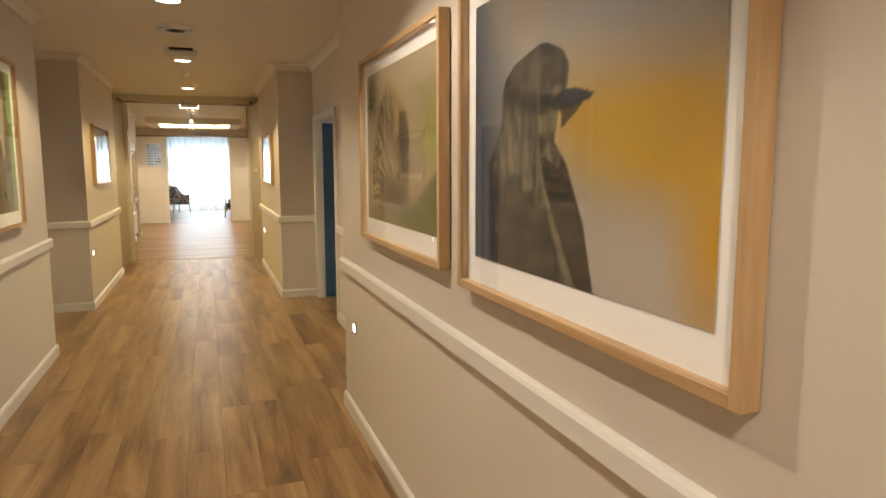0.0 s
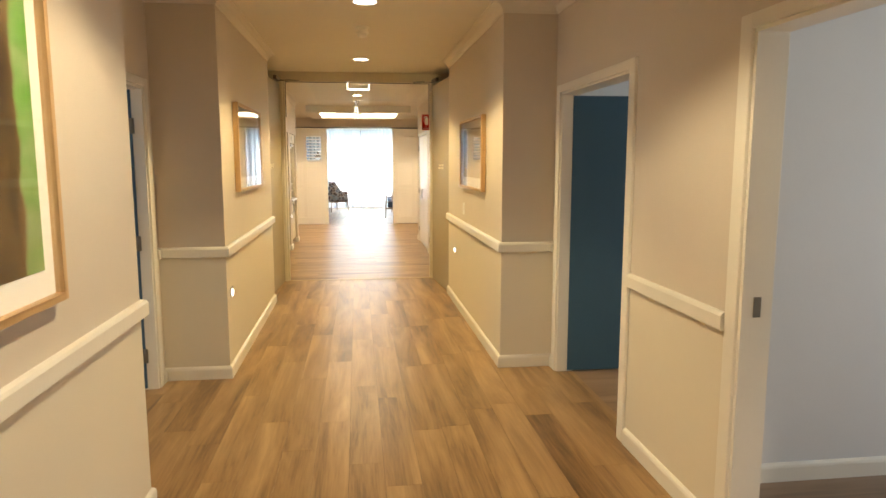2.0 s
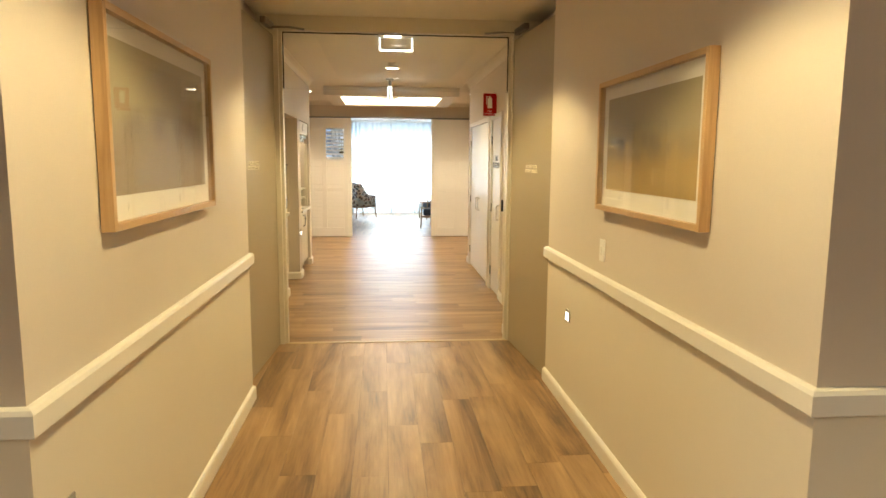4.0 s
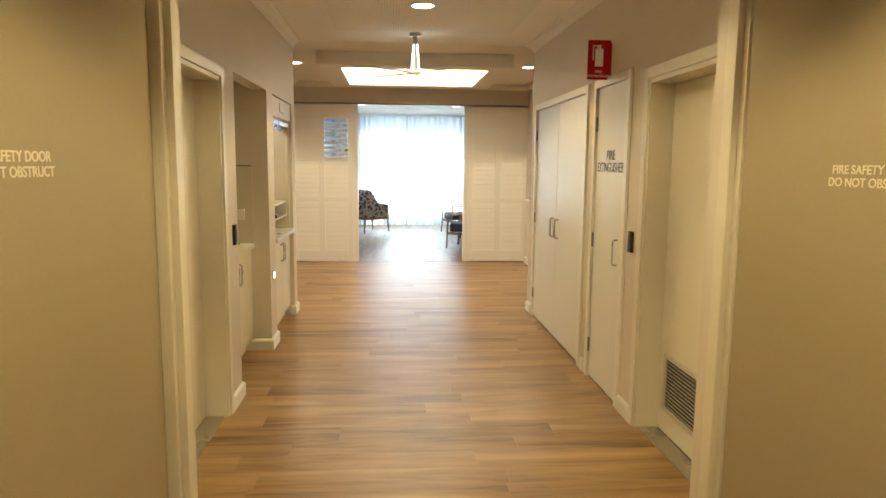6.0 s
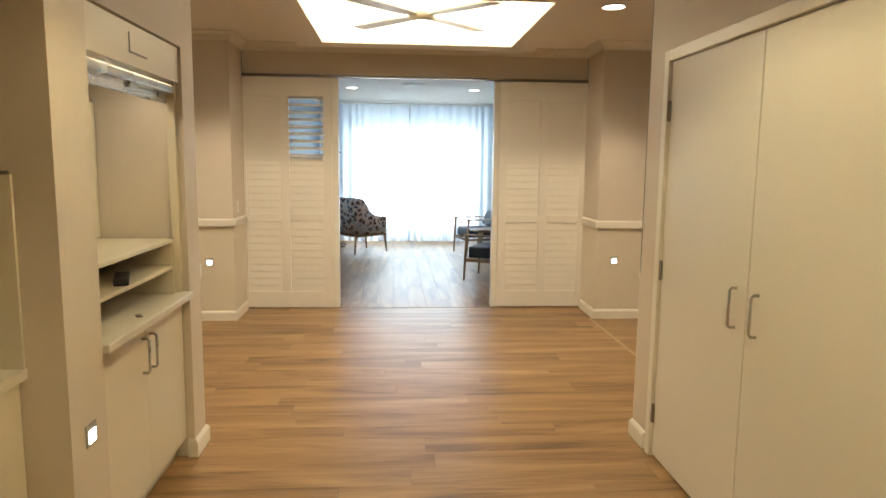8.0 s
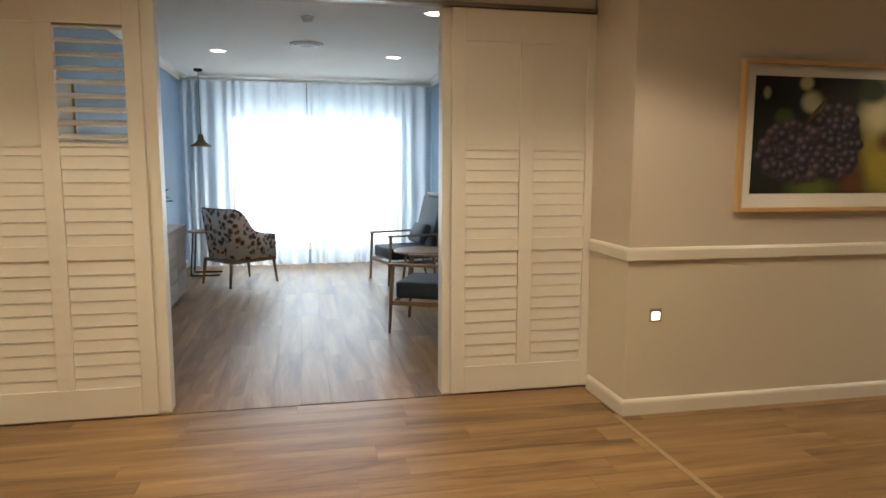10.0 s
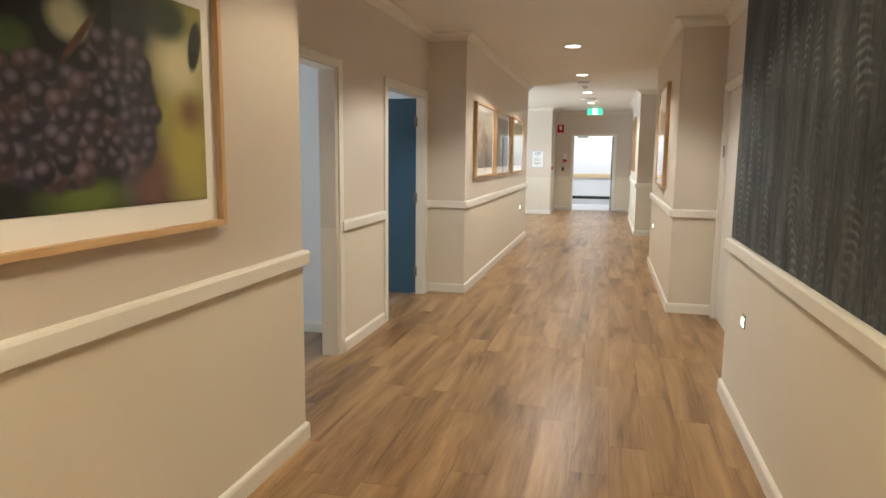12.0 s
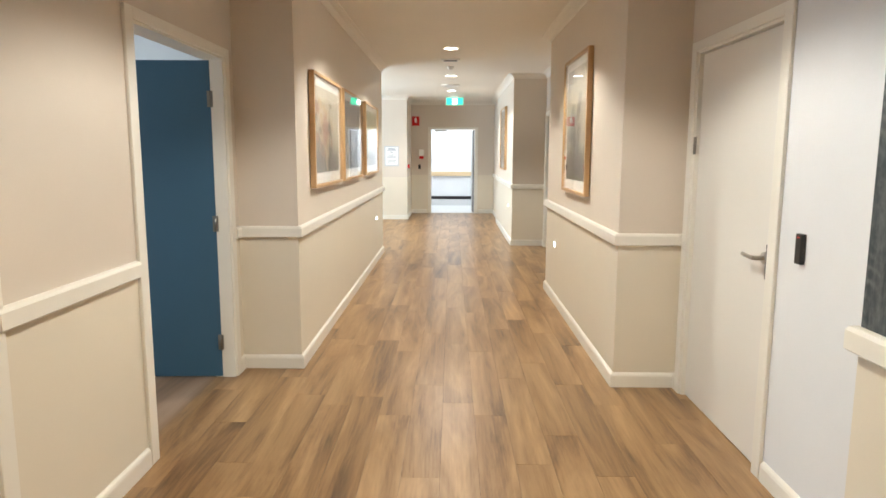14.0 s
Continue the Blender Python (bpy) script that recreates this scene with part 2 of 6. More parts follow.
# black for print, and for sheets that stand in for shade in gaps
INK_AND_SHADE = surface("black_print_and_shade", (0.02, 0.02, 0.02), 0.5, 0.01)


# ---- mesh helpers ----
def box(bm, x0, x1, y0, y1, z0, z1, bev=0.0, mat=0):
    vs = [bm.verts.new(p) for p in ((x0, y0, z0), (x1, y0, z0), (x1, y1, z0), (x0, y1, z0), (x0, y0, z1), (x1, y0, z1), (x1, y1, z1), (x0, y1, z1))]
    fs = [bm.faces.new([vs[i] for i in f]) for f in ((3, 2, 1, 0), (4, 5, 6, 7), (0, 1, 5, 4), (1, 2, 6, 5), (2, 3, 7, 6), (3, 0, 4, 7))]
    for f in fs:
        f.material_index = mat
    if bev:
        es = {e for f in fs for e in f.edges}
        bmesh.ops.bevel(bm, geom=list(es), offset=bev, segments=2, affect="EDGES", profile=0.6, material=-1)
    return bm


def boxes(*dims, bev=0.0):
    bm = bmesh.new()
    for d in dims:
        box(bm, *d, bev=bev)
    return bm


def cyl(bm, p0, p1, r0, r1=None, seg=16, caps=True):
    p0, p1 = Vector(p0), Vector(p1)
    r1 = r0 if r1 is None else r1
    q = (p1 - p0).to_track_quat("Z", "Y")
    rings = []
    for p, r in ((p0, r0), (p1, r1)):
        rings.append([bm.verts.new(p + q @ Vector((r * math.cos(2 * math.pi * i / seg), r * math.sin(2 * math.pi * i / seg), 0))) for i in range(seg)])
    for i in range(seg):
        f = bm.faces.new((rings[0][i], rings[0][(i + 1) % seg], rings[1][(i + 1) % seg], rings[1][i]))
        f.smooth = True
    if caps:
        bm.faces.new(rings[0][::-1])
        bm.faces.new(rings[1])
    return bm


def lathe(bm, prof, seg=32, centre=(0, 0, 0)):
    """Turn (radius, z) pairs about the z axis."""
    c = Vector(centre)
    rings = [[bm.verts.new(c + Vector((r * math.cos(2 * math.pi * i / seg), r * math.sin(2 * math.pi * i / seg), z))) for i in range(seg)] for r, z in prof]
    for a, b in zip(rings, rings[1:]):
        for i in range(seg):
            f = bm.faces.new((a[i], a[(i + 1) % seg], b[(i + 1) % seg], b[i]))
            f.smooth = True
    bm.faces.new(rings[0][::-1])
    bm.faces.new(rings[-1])
    return bm


def tube(bm, pts, r, seg=8):
    """A round bar bent along points."""
    pts = [Vector(p) for p in pts]
    rings = []
    for i, p in enumerate(pts):
        d = (pts[min(i + 1, len(pts) - 1)] - pts[max(i - 1, 0)]).normalized()
        q = d.to_track_quat("Z", "Y")
        rings.append([bm.verts.new(p + q @ Vector((r * math.cos(2 * math.pi * k / seg), r * math.sin(2 * math.pi * k / seg), 0))) for k in range(seg)])
    for a, b in zip(rings, rings[1:]):
        o = min(range(seg), key=lambda s: (a[0].co - b[s].co).length)
        for k in range(seg):
            f = bm.faces.new((a[k], a[(k + 1) % seg], b[(k + 1 + o) % seg], b[(k + o) % seg]))
            f.smooth = True
    bm.faces.new(rings[0][::-1])
    bm.faces.new(rings[-1])
    return bm


def mesh_of(name, bm, *mats):
    bmesh.ops.recalc_face_normals(bm, faces=bm.faces)
    me = bpy.data.meshes.new(name)
    bm.to_mesh(me)
    bm.free()
    for m in mats:
        me.materials.append(m)
    return me


def part(name, bm, mat, parent=None, label=""):
    mats = mat if isinstance(mat, (list, tuple)) else (mat,)
    ob = new(name, mesh_of(name, bm, *mats))
    ob.parent = parent
    if parent is None:
        ob.location = ORIGIN
    return tagged(ob, label)


def thing(name, label, category, m=None, group="", kind=""):
    ob = new(name)
    ob.empty_display_size = 0.1
    ob.matrix_world = Matrix.Translation(ORIGIN) @ (m if m is not None else Matrix())
    return tagged(ob, label, category, group, kind)


def setting(name, bm, mat, label, category="wall"):
    return tagged(part(name, bm, mat), label, category, "", "structure")


def sweep(bm, line, prof, closed=False):
    """Sweep a profile of (out, z) along a plan line with mitred corners; out is to the left of the way."""
    P = [Vector((*p, 0)) for p in line]
    n = len(P)
    rings = []
    for i, p in enumerate(P):
        dirs = []
        if i > 0 or closed:
            dirs.append((p - P[i - 1]).normalized())
        if i < n - 1 or closed:
            dirs.append((P[(i + 1) % n] - p).normalized())
        ns = [Vector((-d.y, d.x, 0)) for d in dirs]
        o = ns[0] if len(ns) == 1 else (ns[0] + ns[1]) / (1 + ns[0].dot(ns[1]))
        rings.append([bm.verts.new(p + o * a + Vector((0, 0, z))) for a, z in prof])
    k = len(prof)
    for i in range(n if closed else n - 1):
        a, b = rings[i], rings[(i + 1) % n]
        for j in range(k):
            bm.faces.new((a[j], a[(j + 1) % k], b[(j + 1) % k], b[j]))
    if not closed:
        bm.faces.new(rings[0])
        bm.faces.new(rings[-1][::-1])
    return bm


SKIRT = [(0, 0), (0.018, 0), (0.018, 0.072), (0.014, 0.084), (0.006, 0.092), (0, 0.094)]
RAIL = [(0, 0.892), (0.022, 0.892), (0.028, 0.897), (0.028, 0.952), (0.021, 0.963), (0.012, 0.967), (0, 0.967)]
CORNICE = [(0, CEIL - 0.075), (0.008, CEIL - 0.075), (0.014, CEIL - 0.055), (0.032, CEIL - 0.028), (0.062, CEIL - 0.012), (0.085, CEIL - 0.008), (0.085, CEIL), (0, CEIL)]


# ---- walls ----
def wall(name, x0, x1, y0, y1, z0=0.0, z1=CEIL, upper=None, lower=None, label="beige painted wall above a cream dado panel"):
    bm = bmesh.new()
    if z0 < 0.94 < z1:
        box(bm, x0, x1, y0, y1, z0, 0.94, mat=1)
        box(bm, x0, x1, y0, y1, 0.94, z1)
    else:
        box(bm, x0, x1, y0, y1, z0, z1, mat=1 if z1 < 0.94 else 0)
    return setting(name, bm, (upper or PAINT, lower or PANEL), label)


# first corridor
wall("wall_west_1", -1.51, -0.96, -3.0, 5.37)
wall("wall_west_2", -1.51, -0.945, 7.20, 9.84)
wall("wall_west_3", -1.51, -1.40, 5.37, 5.82)
wall("wall_west_4", -1.51, -1.40, 7.04, 7.20)
wall("wall_west_5", -1.51, -1.40, 5.82, 7.04, 2.06)
wall("wall_west_6", -1.45, -1.10, 9.84, 11.14)
wall("wall_east_1", 1.062, 1.58, -3.0, 3.44)
wall("wall_east_2", 1.06, 1.58, 7.20, 10.10)
wall("wall_east_3", 1.46, 1.58, 3.44, 3.58)
wall("wall_east_4", 1.46, 1.58, 3.58, 4.73, 2.06)
wall("wall_east_5", 1.46, 1.58, 4.73, 5.83)
wall("wall_east_6", 1.46, 1.58, 5.83, 7.06, 2.06)
wall("wall_east_7", 1.46, 1.58, 7.06, 7.20)
wall("wall_east_8", 1.22, 1.58, 10.10, 11.14)
# unseen wall, added to close the corridor behind the start
wall("wall_south", -1.51, 1.58, -3.12, -3.0)
# crossing, kitchenette walls
for nm, a, b, za in (("wall_west_7", 11.20, 11.45, 0), ("wall_west_8", 11.45, 12.90, 2.005), ("wall_west_9", 12.90, 13.20, 0), ("wall_west_10", 13.20, 14.27, 2.07),
                     ("wall_west_11", 14.27, 14.53, 0), ("wall_west_12", 14.53, 15.53, 2.07), ("wall_west_13", 15.53, 15.72, 0)):
    wall(nm, -1.42 if b < 13 else -1.30, -1.187, a, b, za, CEIL, PAINT, PAINT, "plain cream painted wall of the kitchenette hall")
for nm, a, b, za in (("wall_east_9", 11.20, 11.45, 0), ("wall_east_10", 11.45, 12.61, 2.005), ("wall_east_11", 12.61, 12.92, 0), ("wall_east_12", 12.92, 13.54, 2.06),
                     ("wall_east_13", 13.54, 13.74, 0), ("wall_east_14", 13.74, 15.45, 2.06), ("wall_east_15", 15.45, 15.70, 0)):
    wall(nm, 1.21, 1.42, a, b, za, CEIL, PAINT, PAINT, "plain cream painted wall of the kitchenette hall")
wall("wall_west_14", -1.62, -1.42, 11.0, 13.1, upper=PAINT, lower=PAINT, label="plain backing wall")
wall("wall_west_15", -2.0, -1.88, 13.1, 15.72, upper=PAINT, lower=PAINT, label="cream back wall of the kitchenette recess")
wall("wall_west_16", -1.88, -1.30, 13.10, 13.20, upper=PAINT, lower=PAINT, label="cream side wall of the kitchenette recess")
wall("wall_west_17", -1.88, -1.30, 14.27, 14.53, upper=PAINT, lower=PAINT, label="cream side wall between two recesses")
wall("wall_west_18", -1.88, -1.30, 15.53, 15.72, upper=PAINT, lower=PAINT, label="cream side wall of the servery recess")
wall("wall_east_16", 1.42, 1.62, 11.0, 15.70, upper=PAINT, lower=PAINT, label="plain backing wall")
# papered blocks on both sides of the crossing
ORIGIN = WING
wall("wall_south_2", 1.44, 5.63, 15.548, 16.18, upper=CHARCOAL, label="charcoal streaked wallpaper above a cream dado panel")
wall("wall_south_3", -6.0, -1.575, 15.568, 16.29, upper=CHARCOAL, label="charcoal streaked wallpaper above a cream dado panel")
wall("wall_south_13", 1.144, 1.44, 15.545, 15.550, upper=CHARCOAL, label="charcoal streaked wallpaper above a cream dado panel")
wall("wall_south_14", -1.575, -1.254, 15.565, 15.570, upper=CHARCOAL, label="charcoal streaked wallpaper above a cream dado panel")
# second corridor, south side
wall("wall_south_4", 5.63, 6.70, 15.80, 15.93, lower=WHITE_WALL, upper=WHITE_WALL, label="white painted wall beside a white door")
wall("wall_south_5", 6.70, 7.72, 15.80, 15.93, 2.06)
wall("wall_south_6", 7.72, 7.84, 15.80, 15.93)
wall("wall_south_7", 7.84, 10.92, 15.80, 16.32)
wall("wall_south_8", 10.92, 13.10, 15.76, 15.88)
wall("wall_south_9", 13.10, 14.20, 15.76, 15.88, 2.06)
wall("wall_south_10", 14.20, 14.35, 15.76, 15.88)
wall("wall_south_11", 14.35, 17.90, 15.76, 16.39)
wall("wall_south_12", 17.90, 20.10, 15.76, 16.33)
# second corridor, north side
wall("wall_north_1", 1.78, 4.32, 18.38, 18.90)
wall("wall_north_2", 4.32, 4.50, 18.78, 18.90)
wall("wall_north_3", 4.50, 5.68, 18.78, 18.90, 2.06)
wall("wall_north_4", 5.68, 6.78, 18.78, 18.90)
wall("wall_north_5", 6.78, 7.97, 18.78, 18.90, 2.06)
wall("wall_north_6", 7.97, 8.16, 18.78, 18.90)
wall("wall_north_7", 8.16, 13.55, 18.38, 18.90)
wall("wall_north_8", -6.0, -1.75, 18.38, 18.90)
wall("wall_north_9", -1.75, 1.78, 18.93, 19.05, 2.385, label="beige header over the sliding doors")
# unseen end wall, added to shut off the west wing
wall("wall_west_19", -6.12, -6.0, 15.7, 18.9)
# far end
wall("wall_east_17", 20.10, 20.22, 15.76, 16.78)
wall("wall_east_18", 20.10, 20.22, 17.88, 18.47)
wall("wall_east_19", 20.10, 20.22, 16.78, 17.88, 2.07)
wall("wall_east_20", 18.52, 20.10, 18.35, 18.47)
wall("wall_east_21", 18.52, 18.64, 18.47, 21.0)
wall("wall_west_20", 13.43, 13.55, 18.90, 21.0)
wall("wall_north_10", 13.18, 14.2, 21.0, 21.12)
wall("wall_north_11", 17.6, 18.64, 21.0, 21.12)
wall("wall_north_12", 14.2, 17.6, 21.0, 21.12, 2.5)
wall("wall_north_13", 14.2, 17.6, 21.0, 21.12, 0, 0.5)
# lounge
LX0, LX1, LY1 = -1.68, 1.90, 25.10
wall("wall_west_21", LX0 - 0.12, LX0, 18.97, LY1, upper=BLUE_WALL, lower=BLUE_WALL, label="dusty blue painted lounge wall")
wall("wall_east_22", LX1, LX1 + 0.12, 19.05, LY1, upper=BLUE_WALL, lower=BLUE_WALL, label="dusty blue painted lounge wall")
wall("wall_east_23", 1.78, LX1, 18.90, 19.05, upper=BLUE_WALL, lower=BLUE_WALL, label="dusty blue painted lounge wall")
wall("wall_north_14", LX0 - 0.12, -1.05, LY1, LY1 + 0.2, upper=BLUE_WALL, lower=BLUE_WALL, label="dusty blue wall beside the window")
wall("wall_north_15", 1.45, LX1 + 0.12, LY1, LY1 + 0.2, upper=BLUE_WALL, lower=BLUE_WALL, label="dusty blue wall beside the window")
wall("wall_north_16", -1.05, 1.45, LY1, LY1 + 0.2, 2.20, CEIL, BLUE_WALL, BLUE_WALL, "dusty blue wall over the window")
wall("wall_north_17", -1.05, 1.45, LY1, LY1 + 0.2, 0, 0.22, BLUE_WALL, BLUE_WALL, "dusty blue wall under the window")


# rooms behind the open doors: plain shells with a window opening in the outer wall
def room(tag, x0, x1, y0, y1, side):
    t = 0.06
    lab = "plain white wall of a side room"
    segs = {"w": (x0 - t, x0, y0, y1), "e": (x1, x1 + t, y0, y1), "s": (x0, x1, y0 - t, y0), "n": (x0, x1, y1, y1 + t)}
    for k, s in segs.items():
        if k == side[0]:
            continue
        if k == side[1]:
            if k in "we":
                c = (y0 + y1) / 2
                for i, q in enumerate(((s[0], s[1], y0, c - 0.7, 0, CEIL), (s[0], s[1], c + 0.7, y1, 0, CEIL), (s[0], s[1], c - 0.7, c + 0.7, 2.2, CEIL), (s[0], s[1], c - 0.7, c + 0.7, 0, 0.8))):
                    wall("wall_%s_%d" % (tag, i + 5), *q, WHITE_WALL, WHITE_WALL, lab)
            else:
                c = (x0 + x1) / 2
                for i, q in enumerate(((x0, c - 0.7, s[2], s[3], 0, CEIL), (c + 0.7, x1, s[2], s[3], 0, CEIL), (c - 0.7, c + 0.7, s[2], s[3], 2.2, CEIL), (c - 0.7, c + 0.7, s[2], s[3], 0, 0.8))):
                    wall("wall_%s_%d" % (tag, i + 5), *q, WHITE_WALL, WHITE_WALL, lab)
            continue
        wall("wall_%s_%d" % (tag, "wesn".index(k) + 1), *s, 0, CEIL, WHITE_WALL, WHITE_WALL, lab)
    line = [(x0, y0), (x1, y0), (x1, y1), (x0, y1)]
    i = {"s": 0, "e": 1, "n": 2, "w": 3}[side[0]]
    line = line[i + 1:] + line[:i + 1]
    setting("baseboard", sweep(bmesh.new(), line, SKIRT), TRIM, "white gloss baseboard of a side room", "baseboard")
    setting("cornice", sweep(bmesh.new(), line, CORNICE), CEILING, "white cove cornice of a side room", "cornice")
    setting("floor", boxes((x0, x1, y0, y1, -0.05, -0.001)), ROOM_FLOOR, "brown wood-look vinyl floor of a side room", "floor")
    setting("ceiling", boxes((x0 - t, x1 + t, y0 - t, y1 + t, CEIL, CEIL + 0.06)), CEILING, "white side room ceiling", "ceiling")


ROOM_FLOOR = wood("room_plank", (0.13, 0.085, 0.05), (0.25, 0.16, 0.10), (0.36, 0.25, 0.17), 0.8, 0.42, "X", False, 0.0, 0.05)
ORIGIN = HALL
room("room_a", 1.58, 4.5, 2.2, 5.24, "we")
room("room_b", 1.58, 4.5, 5.36, 8.3, "we")
room("room_c", -4.4, -1.51, 4.6, 8.2, "ew")
ORIGIN = WING
room("room_d", 3.6, 6.26, 18.9, 21.8, "sn")
room("room_e", 6.38, 9.6, 18.9, 21.8, "sn")
# service room past the far door
wall("wall_far_1", 22.6, 22.72, 15.0, 19.0, upper=WHITE_WALL, lower=WHITE_WALL, label="white wall of the service room")
wall("wall_far_2", 20.22, 22.72, 14.9, 15.0, upper=WHITE_WALL, lower=WHITE_WALL, label="white wall of the service room")
wall("wall_far_3", 20.22, 22.72, 19.0, 19.1, upper=WHITE_WALL, lower=WHITE_WALL, label="white wall of the service room")
setting("floor", boxes((20.16, 22.7, 15.0, 19.0, -0.05, 0.0)), surface("pale_vinyl", (0.62, 0.62, 0.62), 0.4), "pale grey vinyl floor of the service room", "floor")

# ceilings
for org, a in ((HALL, (-1.51, 1.58, -3.1, 11.14)), (HALL, (-2.0, 1.62, 11.14, 15.70)), (WING, (20.1, 22.72, 14.9, 19.1)), (WING, (LX0 - 0.12, LX1 + 0.12, 18.95, LY1 + 0.2)), (WING, (13.43, 18.64, 18.9, 21.1)), (WING, (5.6, 20.2, 15.6, 18.9))):
    ORIGIN = org
    setting("ceiling", boxes((*a, CEIL, CEIL + 0.06)), CEILING, "off-white painted plasterboard ceiling", "ceiling")
setting("ceiling", boxes((-0.78, 0.80, 11.9 - 0.155, 15.1 - 0.155, CEIL - 0.006, CEIL - 0.001)), PERF, "perforated white acoustic ceiling panel", "ceiling")
# crossing ceiling with a square opening for the lit coffer
CX0, CX1, CY0, CY1 = -0.85, 0.81, 16.36, 17.99
ORIGIN = WING
setting("ceiling", boxes((-6.1, CX0, 15.55, 18.95, CEIL, CEIL + 0.06), (CX1, 5.6, 15.55, 18.95, CEIL, CEIL + 0.06), (CX0, CX1, 15.55, CY0, CEIL, CEIL + 0.06), (CX0, CX1, CY1, 18.95, CEIL, CEIL + 0.06)),
        CEILING, "off-white plasterboard ceiling with a square coffer opening", "ceiling")

# trims
RUNS = [[(1.062, -3), (1.062, 3.44), (1.46, 3.44), (1.46, 3.51)], [(1.46, 4.81), (1.46, 5.75)], [(1.46, 7.14), (1.46, 7.2), (1.06, 7.2), (1.06, 10.10), (1.22, 10.10)],
        [(-1.10, 9.84), (-0.945, 9.84), (-0.945, 7.20), (-1.40, 7.20), (-1.40, 7.12)], [(-1.40, 5.74), (-1.40, 5.37), (-0.96, 5.37), (-0.96, -3)],
        [(-1.75, 18.86), (-1.75, 18.38), (-6, 18.38)], [(4.42, 18.78), (4.32, 18.78), (4.32, 18.38), (1.78, 18.38), (1.78, 18.86)], [(6.70, 18.78), (5.76, 18.78)],
        [(13.55, 21.0), (13.55, 18.38), (8.16, 18.38), (8.16, 18.78), (8.05, 18.78)], [(7.80, 15.93), (7.84, 15.93), (7.84, 16.32), (10.92, 16.32), (10.92, 15.88), (13.02, 15.88)],
        [(14.28, 15.88), (14.35, 15.88), (14.35, 16.39), (17.9, 16.39), (17.9, 16.33), (20.1, 16.33)], [(-6, 16.29), (-1.575, 16.29), (-1.575, 15.57), (-1.254, 15.57)]]
for r in RUNS + [[(1.146, 15.55), (1.44, 15.55), (1.44, 16.18), (5.63, 16.18), (5.63, 15.99)]]:
    ORIGIN = WING if max(p[1] for p in r) > 15.75 else HALL
    setting("dado_rail", sweep(bmesh.new(), r, RAIL if ORIGIN is HALL else [(a, z + 0.018) for a, z in RAIL]), TRIM, "white gloss dado rail with eased edges", "dado rail")
for r in RUNS + [[(1.146, 15.55), (1.44, 15.55), (1.44, 16.18), (5.63, 16.18), (5.63, 15.93), (6.62, 15.93)], [(20.1, 16.33), (20.1, 16.70)], [(20.1, 17.96), (20.1, 18.35), (18.52, 18.35), (18.52, 21.0)],
                 [(-1.30, 13.20), (-1.187, 13.20), (-1.187, 12.90), (-1.30, 12.90)], [(-1.50, 14.53), (-1.187, 14.53), (-1.187, 14.27), (-1.50, 14.27)], [(-1.205, 15.72), (-1.187, 15.72), (-1.187, 15.53), (-1.22, 15.53)],
                 [(1.30, 12.61), (1.21, 12.61), (1.21, 12.86)], [(1.21, 13.60), (1.21, 13.68)], [(1.21, 15.51), (1.21, 15.70), (1.23, 15.70)],
                 [(LX1, 19.05), (LX1, LY1)], [(LX0, LY1), (LX0, 19.05)]]:
    ORIGIN = WING if max(p[1] for p in r) > 15.75 else HALL
    setting("baseboard", sweep(bmesh.new(), r, SKIRT), TRIM, "white gloss baseboard with a rounded top", "baseboard")
for r in [[(1.062, -3), (1.062, 3.44), (1.46, 3.44), (1.46, 7.2), (1.06, 7.2), (1.06, 10.10)], [(-0.945, 9.84), (-0.945, 7.20), (-1.40, 7.20), (-1.40, 5.37), (-0.96, 5.37), (-0.96, -3)],
          [(1.21, 11.2), (1.21, 15.70)], [(-1.187, 15.72), (-1.187, 11.2)], [(-6, 16.29), (-1.575, 16.29), (-1.575, 15.57), (-1.254, 15.57)],
          [(1.146, 15.55), (1.44, 15.55), (1.44, 16.18), (5.63, 16.18), (5.63, 15.93), (7.84, 15.93), (7.84, 16.32), (10.92, 16.32), (10.92, 15.88), (14.35, 15.88), (14.35, 16.39), (17.9, 16.39), (17.9, 16.33), (20.1, 16.33), (20.1, 18.35), (18.52, 18.35), (18.52, 21.0)],
          [(13.55, 21.0), (13.55, 18.38), (8.16, 18.38), (8.16, 18.78), (4.32, 18.78), (4.32, 18.38), (1.78, 18.38), (1.78, 18.93), (-1.75, 18.93), (-1.75, 18.38), (-6, 18.38)],
          [(LX1, 19.05), (LX1, LY1), (LX0, LY1), (LX0, 19.05)]]:
    ORIGIN = WING if max(p[1] for p in r) > 15.75 else HALL
    setting("cornice", sweep(bmesh.new(), r, CORNICE), CEILING, "off-white plaster cove cornice", "cornice")


# ---- pictures ----
def lin(c):
    return np.array([0.72 * ((v / 255.0) ** 2.2) for v in c])


def soft_noise(u, v, sx, sy, seed, octaves=4):
    """Smooth value noise over arrays u, v in 0..1, with sx by sy cells."""
    out, amp, tot = np.zeros_like(u), 1.0, 0.0
    for o in range(octaves):
        rs = np.random.RandomState(seed + 31 * o)
        nx, ny = int(sx * 2 ** o) + 3, int(sy * 2 ** o) + 3
        g = rs.rand(ny, nx)
        x, y = np.clip(u, 0, 1) * (nx - 2), np.clip(v, 0, 1) * (ny - 2)
        i, j = np.minimum(x.astype(int), nx - 2), np.minimum(y.astype(int), ny - 2)
        fx, fy = x - i, y - j
        fx, fy = fx * fx * (3 - 2 * fx), fy * fy * (3 - 2 * fy)
        out += amp * ((g[j, i] * (1 - fx) + g[j, i + 1] * fx) * (1 - fy) + (g[j + 1, i] * (1 - fx) + g[j + 1, i + 1] * fx) * fy)
        tot += amp
        amp *= 0.55
    return out / tot


